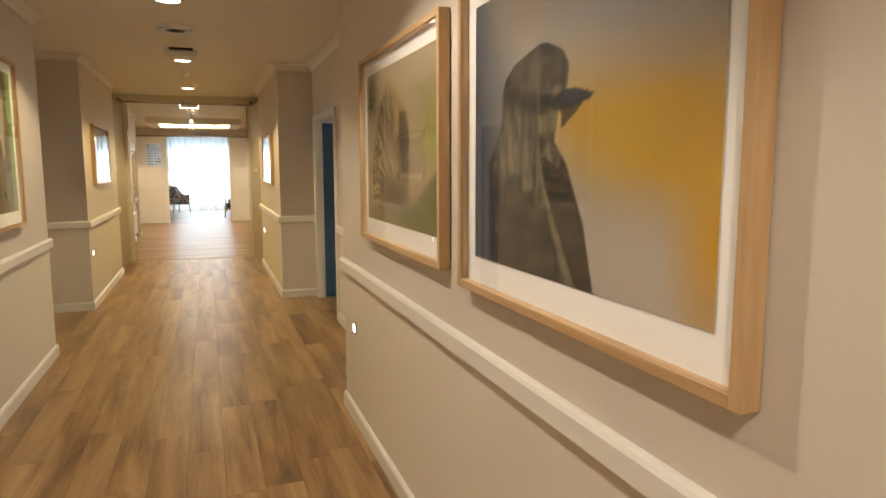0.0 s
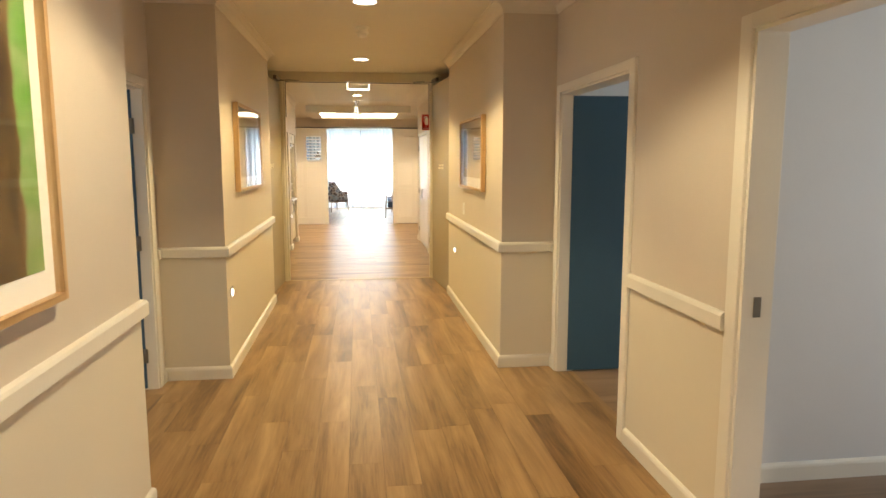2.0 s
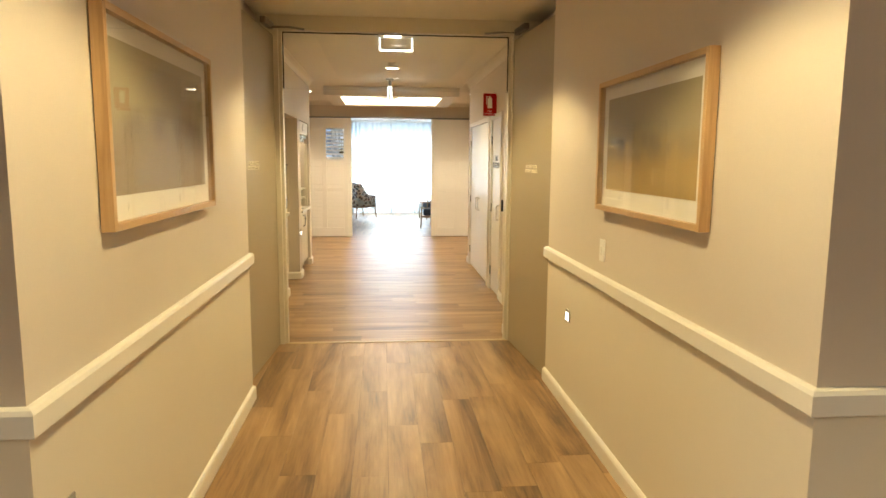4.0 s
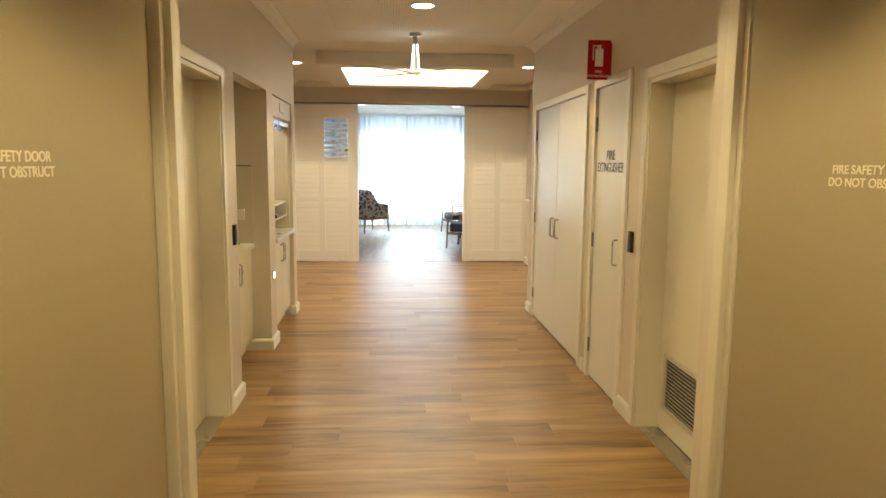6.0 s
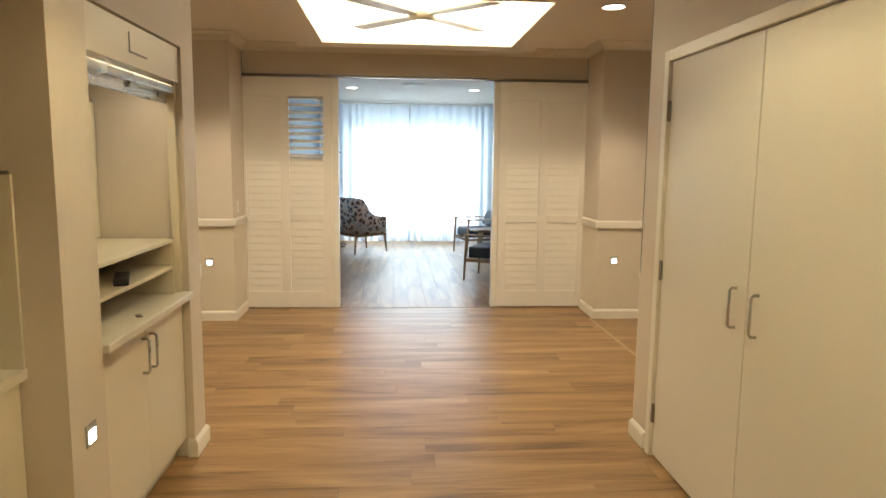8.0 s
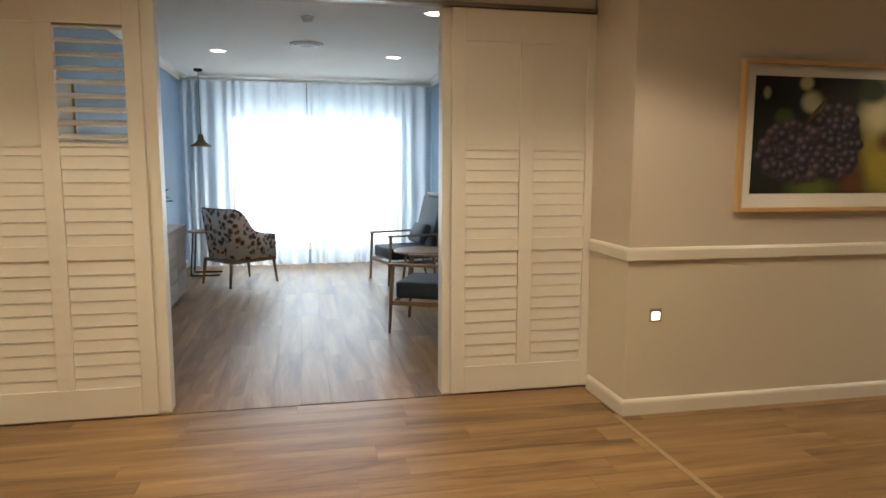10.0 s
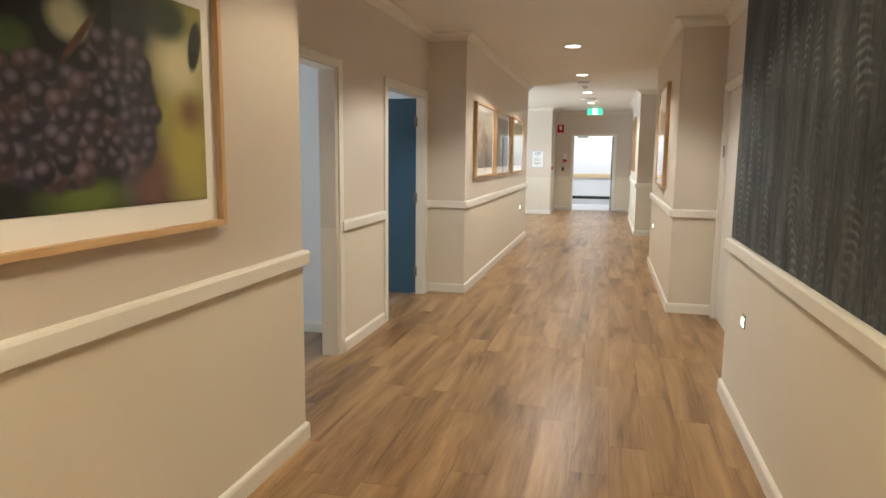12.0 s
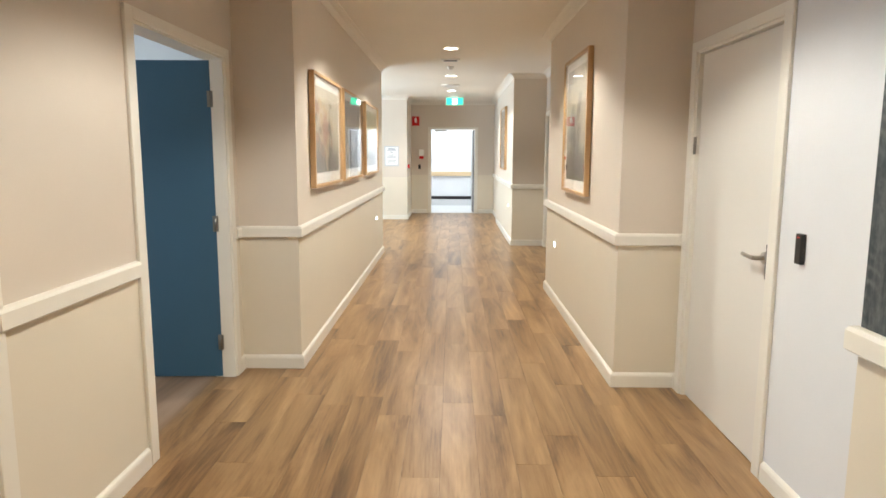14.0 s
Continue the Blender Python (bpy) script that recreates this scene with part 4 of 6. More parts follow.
setting("wall_back", boxes((13.0, 14.4, 14.2, 14.3, 0, CEIL), (12.9, 13.0, 14.2, 15.76, 0, CEIL), (14.4, 14.5, 14.2, 15.76, 0, CEIL), (12.9, 14.5, 14.2, 15.8, CEIL, CEIL + 0.05)), WHITE_WALL, "plain white walls of a small side room")

# lever, lock and hinges of the shut white door
d6 = bpy.data.objects["door_6"]
leaf6 = [o for o in d6.children if o.name.startswith("door_leaf")][0]
hx = 1.02 - 0.09
hinges(d6, 0.02, -0.004, (1.52,))
bm = cyl(bmesh.new(), (hx, 0.02, 1.0), (hx, 0.008, 1.0), 0.027, seg=24)
cyl(bm, (hx, 0.012, 1.0), (hx, -0.035, 1.0), 0.011, seg=12)
tube(bm, [(hx, -0.033, 1.0), (hx - 0.03, -0.037, 1.0), (hx - 0.08, -0.035, 1.0), (hx - 0.125, -0.031, 1.002)], 0.010, 10)
part("lever_handle", bm, STEEL, d6, "brushed steel lever handle")
part("lock_face", boxes((0.978, 1.012, -0.004, 0.020, 0.91, 1.07), bev=0.002), BLACK, d6, "black lock face on the door edge")

ORIGIN = HALL
# double fire doors held open in wall pockets, their frame and the glass smoke baffle
FIRE_LEAVES = []
for side, leaf_w, leaf_x, ajar in ((-1, 1.14, -0.965, 3.5), (1, 1.02, 0.985, 4.5)):
    t = thing("fire_door", "tan painted fire door leaf held open against the wall", "door", pose(leaf_x, 11.13, 0, 0, 0, ajar * side), "double fire doors")
    s = side
    leaf = part("door_leaf", box(bmesh.new(), min(0, s * 0.045), max(0, s * 0.045), -leaf_w, 0.0, 0.008, 2.54, bev=0.002), TAN_DOOR, t)
    FIRE_LEAVES.append((s, leaf))
    arm = tube(bmesh.new(), [(-s * 0.01, -0.22, 2.56), (-s * 0.16, -0.16, 2.57), (-s * 0.25, -0.02, 2.58)], 0.009, 8)
    box(arm, min(0, -s * 0.04), max(0, -s * 0.04), -0.42, -0.14, 2.555, 2.60, bev=0.004)
    part("door_closer", arm, DARK_STEEL, t, "dark steel overhead closer arm")
fr = thing("fire_door_frame", "cream steel frame of the double fire doors", "door frame", pose(0, 11.14, 0), "", "structure")
for a in ((-1.12, -0.93, 0, 0.13, 0, CEIL), (0.98, 1.24, 0, 0.13, 0, CEIL)):
    part("frame_post", box(bmesh.new(), *a, bev=0.004), CREAM_DOOR, fr)
part("frame_head", box(bmesh.new(), -0.93, 0.98, 0, 0.13, 2.58, CEIL, bev=0.004), CREAM_DOOR, fr)
for a in ((-0.93, -0.905, 0.03, 0.10, 0, 2.58), (0.955, 0.98, 0.03, 0.10, 0, 2.58)):
    part("door_stop", box(bmesh.new(), *a, bev=0.003), CREAM_DOOR, fr)
for a in ((-1.187, -0.95, 0.12, 0.37, 0, CEIL), (1.00, 1.21, 0.12, 0.37, 0, CEIL)):
    setting("wall_nib", boxes((a[0], a[1], 11.26, 11.40, 0, CEIL)), PAINT, "cream painted wall nib beside the fire doors")
for r in ([(1.21, 11.40), (1.00, 11.40), (1.00, 11.27)][::-1], [(-0.95, 11.27), (-0.95, 11.40), (-1.187, 11.40)][::-1]):
    setting("baseboard", sweep(bmesh.new(), r, SKIRT), TRIM, "white gloss baseboard with a rounded top", "baseboard")
gb = thing("smoke_baffle", "clear glass smoke baffle under the fire door head", "glass panel", pose(0, 11.21, 0))
pane = part("pane", boxes((-0.895, 0.945, -0.004, 0.004, 2.13, 2.572)), GLASS, gb, "clear glass pane")
pane.visible_shadow = False
for a in ((-0.903, -0.895, -0.006, 0.006, 2.13, 2.58), (0.945, 0.953, -0.006, 0.006, 2.13, 2.58), (-0.895, 0.945, -0.006, 0.006, 2.572, 2.58)):
    part("gasket", boxes(a), BLACK, gb, "black rubber gasket")

# recessed flush doors of the kitchenette hall
def recess_door(name, x, y0, y1, s, label, grille=False):
    t = thing(name, label, "door", pose(0, 0, 0), "", "structure")
    xf = x + s * 0.13
    part("door_leaf", box(bmesh.new(), min(xf, xf + s * 0.04), max(xf, xf + s * 0.04), y0 + 0.035, y1 - 0.035, 0.01, 1.965, bev=0.002), CREAM_DOOR, t)
    for a, b, z0, z1 in ((y0, y0 + 0.03, 0, 2.005), (y1 - 0.03, y1, 0, 2.005), (y0 + 0.03, y1 - 0.03, 1.970, 2.005)):
        part("jamb", box(bmesh.new(), min(x - s * 0.004, x + s * 0.24), max(x - s * 0.004, x + s * 0.24), a, b, z0, z1, bev=0.003), CREAM_DOOR, t)
    for a, b, z0, z1 in ((y0 - 0.05, y0 + 0.012, 0, 2.055), (y1 - 0.012, y1 + 0.05, 0, 2.055), (y0 + 0.012, y1 - 0.012, 1.995, 2.055)):
        part("architrave", box(bmesh.new(), min(x, x - s * 0.016), max(x, x - s * 0.016), a, b, z0, z1, bev=0.004), CREAM_DOOR, t)
    part("threshold", boxes((min(xf, x + s * 0.02), max(xf, x + s * 0.02), y0 + 0.03, y1 - 0.03, 0.0, 0.004)), STEEL, t, "steel threshold strip")
    if grille:
        g = part("vent_grille", boxes((xf - 0.012, xf, 12.03, 12.06, 0.14, 0.47), (xf - 0.012, xf, 12.45, 12.48, 0.14, 0.47), (xf - 0.012, xf, 12.06, 12.45, 0.14, 0.165), (xf - 0.012, xf, 12.06, 12.45, 0.445, 0.47), bev=0.002), surface("grey_vent", (0.56, 0.52, 0.44), 0.4), t, "grey metal vent grille")
        for i in range(13):
            z = 0.175 + i * 0.0208
            sl = part("slat", boxes((-0.010, 0.002, 12.06, 12.45, -0.0015, 0.0015)), g.data.materials[0], g)
            sl.matrix_local = pose(xf - 0.002, 0, z, 0, 35, 0)
        # black sheet that gives the gaps between the slats their shade
        part("vent_shadow_board", boxes((xf - 0.002, xf - 0.001, 12.06, 12.45, 0.165, 0.445)), INK_AND_SHADE, g, "black sheet for the shade behind the slats")
    return t


recess_door("door_8", -1.187, 11.50, 12.86, -1, "shut cream flush door in a deep frame")
recess_door("door_9", 1.21, 11.50, 12.58, 1, "shut cream flush door with a grey vent grille", True)


def cupboard(m, w, leaves, label, pulls, hinge_sides, h=2.04):
    """Flush cupboard front: local x along the wall, y into it."""
    t = thing("cupboard", label, "cupboard", m)
    # a flat black sheet takes the place of the shaded cupboard inside
    part("gap_shade_sheet", boxes((0, w, 0.03, 0.05, 0, h)), INK_AND_SHADE, t, "black sheet for the shade inside the cupboard")
    for a in ((-0.055, 0.0, -0.018, 0.03, 0, h + 0.055), (w, w + 0.055, -0.018, 0.03, 0, h + 0.055), (0, w, -0.018, 0.03, h, h + 0.055)):
        part("frame_board", box(bmesh.new(), *a, bev=0.004), TRIM, t)
    lw = w / leaves
    for i in range(leaves):
        d = part("door_panel", box(bmesh.new(), i * lw + 0.003, (i + 1) * lw - 0.003, 0.0, 0.028, 0.015, h - 0.004, bev=0.002), WHITE_DOOR, t)
        d_pull(d, pulls[i], 0.97, 0.0, 0.16)
        hinges(d, i * lw + (0.002 if hinge_sides[i] == "l" else lw - 0.002), -0.006, (0.24, 1.0, 1.80))
    return t


cupboard(pose(1.21, 15.42, 0, 0, 0, -90), 1.66, 2, "white double-door cupboard with steel bow handles", (0.75, 0.91), "lr")
fe = cupboard(pose(1.21, 13.50, 0, 0, 0, -90), 0.60, 1, "narrow white extinguisher cupboard with black lettering", (0.50,), "l")
part("key_lock", boxes((0.567, 0.577, -0.006, 0.0, 0.935, 0.985), bev=0.001), DARK_STEEL, fe, "dark lock barrel")


def lettering(parent, text, size, m, mat, extrude=0.0008, bold=0.0):
    cu = bpy.data.curves.new("lettering", "FONT")
    cu.body, cu.size, cu.extrude, cu.align_x = text, size, extrude, "CENTER"
    cu.offset = bold
    tmp = new("lettering_curve", cu)
    dg = bpy.context.evaluated_depsgraph_get()
    me = bpy.data.meshes.new_from_object(tmp.evaluated_get(dg))
    bpy.data.objects.remove(tmp)
    me.materials.clear()
    me.materials.append(mat)
    ob = new("lettering", me)
    ob.parent = parent
    ob.matrix_local = m
    return tagged(ob, "printed lettering")


for s, leaf in FIRE_LEAVES:
    for text, z in (("FIRE SAFETY DOOR", 1.519), ("DO NOT OBSTRUCT", 1.485)):
        lettering(leaf, text, 0.033, pose(-s * 0.0005, -0.71 if s < 0 else -0.56, z - (0.012 if s > 0 else 0), 90, 0, -90 * s), PALE_INK, 0.0006, 0.0006)
lettering(fe, "FIRE", 0.090, pose(0.31, -0.0008, 1.555, 90, 0, 0) @ Matrix.Diagonal((1.05, 1, 1, 1)), INK_AND_SHADE)
lettering(fe, "EXTINGUISHER", 0.090, pose(0.30, -0.0008, 1.477, 90, 0, 0) @ Matrix.Diagonal((0.85, 1, 1, 1)), INK_AND_SHADE)


def extinguisher_sign(m, w=0.30, h=0.30):
    t = thing("extinguisher_sign", "red projecting sign with a white extinguisher symbol", "sign", m, "extinguisher signs")
    part("panel", box(bmesh.new(), -w / 2, w / 2, -0.004, 0.0, 0, h, bev=0.001), RED, t)
    k = h / 0.30
    bm = box(bmesh.new(), -0.032 * k, 0.032 * k, -0.0055, -0.004, 0.10 * k, 0.235 * k)
    box(bm, -0.014 * k, 0.014 * k, -0.0055, -0.004, 0.235 * k, 0.262 * k)
    box(bm, -0.050 * k, -0.014 * k, -0.0055, -0.004, 0.250 * k, 0.260 * k)
    box(bm, -0.052 * k, -0.044 * k, -0.0055, -0.004, 0.15 * k, 0.256 * k)
    part("symbol", bm, WHITE_INK, t, "white extinguisher symbol")
    return t


s1 = extinguisher_sign(pose(1.132, 13.28, 2.075), 0.15, 0.25)
lettering(s1, "FIRE", 0.026, pose(0, -0.0045, 0.042, 90, 0, 0), WHITE_INK)
lettering(s1, "EXTINGUISHER", 0.021, pose(0, -0.0045, 0.016, 90, 0, 0), WHITE_INK)
part("bracket", boxes((0.0751, 0.0775, -0.022, 0.012, 0.02, 0.23)), RED, s1, "folded red edge against the wall")
ORIGIN = WING
extinguisher_sign(pose(20.10, 18.24, 2.13, 0, 0, -90), 0.18, 0.22)


def card_reader(m):
    t = thing("card_reader", "black wall card reader with a red light", "card reader", m, "card readers")
    part("housing", box(bmesh.new(), -0.024, 0.024, -0.022, 0.0, 0, 0.125, bev=0.006), BLACK, t)
    part("status_light", boxes((-0.009, 0.009, -0.0228, -0.0215, 0.108, 0.112)), RED_ON, t, "small lit red indicator")


RED_ON = glow("red_indicator", (0.6, 0.04, 0.03), 0.5)
ORIGIN = HALL
card_reader(pose(1.21, 12.735, 1.01, 0, 0, -90))
card_reader(pose(-1.187, 13.075, 1.01, 0, 0, 90))
ORIGIN = WING
card_reader(pose(6.44, 15.93, 1.03, 0, 0, 180))


def night_light(m):
    t = thing("night_light", "small square recessed night light, lit", "night light", m, "wall night lights")
    part("bezel", boxes((-0.037, 0.037, -0.006, 0, -0.038, 0.038), bev=0.002), surface("grey_bezel", (0.33, 0.30, 0.26), 0.4) if "grey_bezel" not in bpy.data.materials else bpy.data.materials["grey_bezel"], t)
    part("diffuser", boxes((-0.025, 0.025, -0.009, -0.005, -0.028, 0.018), bev=0.002), NIGHT_ON, t, "glowing white diffuser")


ORIGIN = HALL
for m in (pose(1.062, 3.14, 0.58, 0, 0, -90), pose(-0.945, 7.36, 0.61, 0, 0, 90), pose(1.06, 9.56, 0.60, 0, 0, -90), pose(-1.187, 14.40, 0.60, 0, 0, 90)):
    night_light(m)
ORIGIN = WING
for m in (pose(1.96, 18.38, 0.59), pose(-1.98, 18.38, 0.57), pose(5.10, 16.18, 0.59, 0, 0, 180), pose(10.3, 16.32, 0.58, 0, 0, 180), pose(12.7, 18.38, 0.60), pose(15.0, 16.39, 0.60, 0, 0, 180)):
    night_light(m)


def switch_plate(m, h=0.115):
    t = thing("light_switch", "white plastic wall switch plate", "switch", m, "wall switches")
    part("plate", box(bmesh.new(), -0.036, 0.036, -0.009, 0, 0, h, bev=0.003), WHITE_PLASTIC, t)
    part("rocker", box(bmesh.new(), -0.010, 0.010, -0.014, -0.008, h * 0.3, h * 0.7, bev=0.002), WHITE_PLASTIC, t)


switch_plate(pose(-1.75, 18.56, 1.03, 0, 0, 90))
ORIGIN = HALL
switch_plate(pose(1.06, 8.95, 1.04, 0, 0, -90))


# ---- ceiling fittings ----
def downlight(x, y, z=CEIL, r=0.085):
    t = thing("downlight", "round white recessed ceiling downlight, lit", "downlight", pose(x, y, z), "ceiling downlights")
    part("trim_ring", lathe(bmesh.new(), [(r + 0.012, -0.001), (r + 0.010, -0.007), (r, -0.009), (r - 0.004, -0.004), (r - 0.004, -0.001)], 32), WHITE_PLASTIC, t)
    part("diffuser", cyl(bmesh.new(), (0, 0, -0.003), (0, 0, -0.006), r - 0.006, seg=32), LAMP_ON, t, "glowing diffuser")


for lx, ly, lw, lc in LAMPS:
    downlight(lx, ly)
ORIGIN = WING
for lx, ly in [(a, b) for a, b, c, d in WING_LAMPS] + list(LOUNGE_LAMPS):
    downlight(lx, ly)


def air_diffuser(x, y, r=0.17):
    t = thing("air_diffuser", "round white ceiling air diffuser with stepped cones", "air vent", pose(x, y, CEIL), "ceiling air diffusers")
    part("rim", lathe(bmesh.new(), [(r, -0.001), (r, -0.010), (r - 0.02, -0.022), (r - 0.03, -0.020), (r - 0.03, -0.001)], 40), WHITE_PLASTIC, t)
    # black disc paints the shade of the open duct
    part("throat_shade_disc", cyl(bmesh.new(), (0, 0, -0.001), (0, 0, -0.004), r - 0.03, seg=32), INK_AND_SHADE, t, "black disc for the shaded throat")
    for i, q in enumerate((0.75, 0.5, 0.25)):
        part("cone", lathe(bmesh.new(), [(r * q, -0.026), (r * q - 0.012, -0.012), (r * q - 0.018, -0.012), (r * q - 0.008, -0.027)], 32), WHITE_PLASTIC, t)


for org, x, y in ((HALL, 0.07, 5.49), (WING, 0.05, 22.15), (WING, 16.1, 17.39)):
    ORIGIN = org
    air_diffuser(x, y)


def smoke_detector(x, y):
    t = thing("smoke_detector", "small round white ceiling smoke detector", "smoke detector", pose(x, y, CEIL), "ceiling detectors")
    part("base", lathe(bmesh.new(), [(0.055, 0), (0.055, -0.010), (0.048, -0.014)], 24), WHITE_PLASTIC, t)
    part("head", lathe(bmesh.new(), [(0.042, -0.013), (0.044, -0.022), (0.036, -0.040), (0.020, -0.048), (0.005, -0.050)], 24), WHITE_PLASTIC, t)


for org, x, y in ((HALL, 0.06, 8.46), (HALL, 0.02, 13.63), (HALL, 0.06, 8.21), (WING, 0.05, 20.9), (WING, 13.5, 17.38)):
    ORIGIN = org
    smoke_detector(x, y)


def linear_vent(x, y):
    t = thing("ceiling_vent", "small dark ceiling slot over a white emergency light box", "ceiling fitting", pose(x, y, CEIL), "ceiling emergency fittings")
    part("slot", boxes((-0.11, 0.11, -0.05, 0.05, -0.020, 0), bev=0.003), BLACK, t, "dark slot")
    part("light_box", box(bmesh.new(), -0.15, 0.15, -0.035, 0.035, -0.085, -0.020, bev=0.008), WHITE_PLASTIC, t, "white plastic box")


ORIGIN = HALL
linear_vent(0.08, 6.52)
ORIGIN = WING
t = thing("ceiling_sensor", "dark slotted ceiling speaker on a white ring", "ceiling fitting", pose(12.78, 17.38, CEIL))
part("ring", lathe(bmesh.new(), [(0.13, 0), (0.13, -0.012), (0.10, -0.016)], 32), WHITE_PLASTIC, t)
part("slot", boxes((-0.05, 0.05, -0.09, 0.09, -0.022, -0.014), bev=0.003), BLACK, t, "dark slot")

# exit blade seen edge-on in the kitchenette hall
GREEN_ON = glow("exit_green", (0.05, 0.50, 0.28), 1.6)
FACE_ON = glow("sign_face", (0.92, 1.0, 0.95), 4.0)
ORIGIN = HALL
t = thing("exit_sign", "ceiling-hung exit blade with two glowing faces", "exit sign", pose(0.0, 15.2, CEIL))
bm = cyl(bmesh.new(), (0, 0, 0), (0, 0, -0.03), 0.055, seg=20)
cyl(bm, (0, 0, -0.03), (0, 0, -0.10), 0.022, seg=12)
part("mount", bm, STEEL, t, "steel ceiling mount")
part("core", box(bmesh.new(), -0.010, 0.010, -0.05, 0.05, -0.33, -0.09, bev=0.003), WHITE_PLASTIC, t, "white blade housing")
for s in (-1, 1):
    f = part("glowing_face", boxes((-0.004, 0.004, -0.055, 0.055, -0.12, 0.10)), FACE_ON, t, "glowing sign face")
    f.matrix_local = pose(s * 0.026, 0, -0.21, 0, -s * 4, 0)
t = thing("emergency_light", "ceiling-hung clear panel with a glowing white edge", "emergency light", pose(0.03, 11.95, CEIL))
part("bracket", box(bmesh.new(), -0.16, 0.16, -0.02, 0.02, -0.025, 0, bev=0.004), WHITE_PLASTIC, t)
pn = part("panel", boxes((-0.145, 0.145, -0.004, 0.004, -0.125, -0.025)), GLASS, t, "clear edge-lit panel")
pn.visible_shadow = False
for a in ((-0.155, -0.145, -0.005, 0.005, -0.125, -0.025), (0.145, 0.155, -0.005, 0.005, -0.125, -0.025), (-0.155, 0.155, -0.005, 0.005, -0.137, -0.125)):
    part("lit_edge", boxes(a), FACE_ON, t, "glowing edge")
ORIGIN = WING
t = thing("exit_sign", "green lit exit sign hung from the ceiling", "exit sign", pose(18.45, 17.30, CEIL, 0, 0, -90))
part("bracket", boxes((-0.10, 0.10, -0.02, 0.02, -0.03, 0), bev=0.003), WHITE_PLASTIC, t)
part("case", box(bmesh.new(), -0.19, 0.19, -0.025, 0.025, -0.20, -0.03, bev=0.006), WHITE_PLASTIC, t)
part("green_face", boxes((-0.18, 0.18, -0.029, -0.025, -0.19, -0.04)), GREEN_ON, t, "lit green face")
part("white_symbol", boxes((-0.05, 0.05, -0.031, -0.029, -0.175, -0.055)), FACE_ON, t, "lit white doorway symbol")

# lit coffer with a dropped border, and the fan in it
CZ = 2.56
def ring_boxes(x0, x1, y0, y1, w, z0, z1, bev=0.0):
    return boxes((x0 - w, x0, y0 - w, y1 + w, z0, z1), (x1, x1 + w, y0 - w, y1 + w, z0, z1), (x0, x1, y0 - w, y0, z0, z1), (x0, x1, y1, y1 + w, z0, z1), bev=bev)


setting("ceiling_border", ring_boxes(CX0, CX1, CY0, CY1, 0.24, CZ, CEIL - 0.001), CEILING, "dropped off-white border round the lit ceiling coffer", "ceiling")
setting("ceiling_coffer", ring_boxes(CX0 - 0.001, CX1 + 0.001, CY0 - 0.001, CY1 + 0.001, 0.04, CEIL + 0.06, 2.98), CEILING, "off-white upstand of the lit ceiling coffer", "ceiling")
# top and sides of the coffer glow themselves, standing in for cove light
t = thing("coffer_lamp", "large glowing white ceiling panel in the coffer", "ceiling lamp", pose(0, 0, 0))
part("diffuser", boxes((CX0, CX1, CY0, CY1, 2.90, 2.92)), COVE_ON, t, "glowing white diffuser")
for a in ((CX0 + 0.003, CX0 + 0.010, CY0, CY1), (CX1 - 0.010, CX1 - 0.003, CY0, CY1), (CX0 + 0.01, CX1 - 0.01, CY1 - 0.010, CY1 - 0.003)):
    part("side_glow", boxes((*a, CZ + 0.03, 2.89)), COVE_ON, t, "coffer side that glows in place of cove light")
t = thing("ceiling_fan", "beige four-blade ceiling fan at rest in the coffer", "ceiling fan", pose(-0.02, 17.175, 2.625))
part("motor", lathe(bmesh.new(), [(0.03, 0.275), (0.03, 0.07), (0.085, 0.06), (0.10, 0.02), (0.09, -0.015), (0.05, -0.03)], 28), CREAM_DOOR, t)
part("cap_light", lathe(bmesh.new(), [(0.045, -0.028), (0.042, -0.040), (0.02, -0.046)], 24), FACE_ON, t, "small glowing cap")
for i in range(4):
    b = bmesh.new()
    vs = [(0.08, -0.035), (0.20, -0.060), (0.68, -0.075), (0.72, -0.050), (0.72, 0.045), (0.68, 0.068), (0.20, 0.055), (0.08, 0.035)]
    lo, hi = [b.verts.new((x, y, 0.0)) for x, y in vs], [b.verts.new((x, y, 0.014)) for x, y in vs]
    b.faces.new(lo[::-1]); b.faces.new(hi)
    for k in range(8):
        b.faces.new((lo[k], lo[(k + 1) % 8], hi[(k + 1) % 8], hi[k]))
    bl = part("blade", b, CREAM_DOOR, t, "beige moulded blade")
    bl.matrix_local = pose(0, 0, 0, 0, 0, 45 + 90 * i) @ pose(0, 0, 0, 3, 0, 0)


# ---- kitchenette recess ----
ORIGIN = HALL
LAM = surface("cream_laminate", (0.70, 0.64, 0.52), 0.4, 0.03, 90, 0.02)
STONE = surface("pale_worktop", (0.68, 0.64, 0.57), 0.3, 0.08, 260, 0.02)


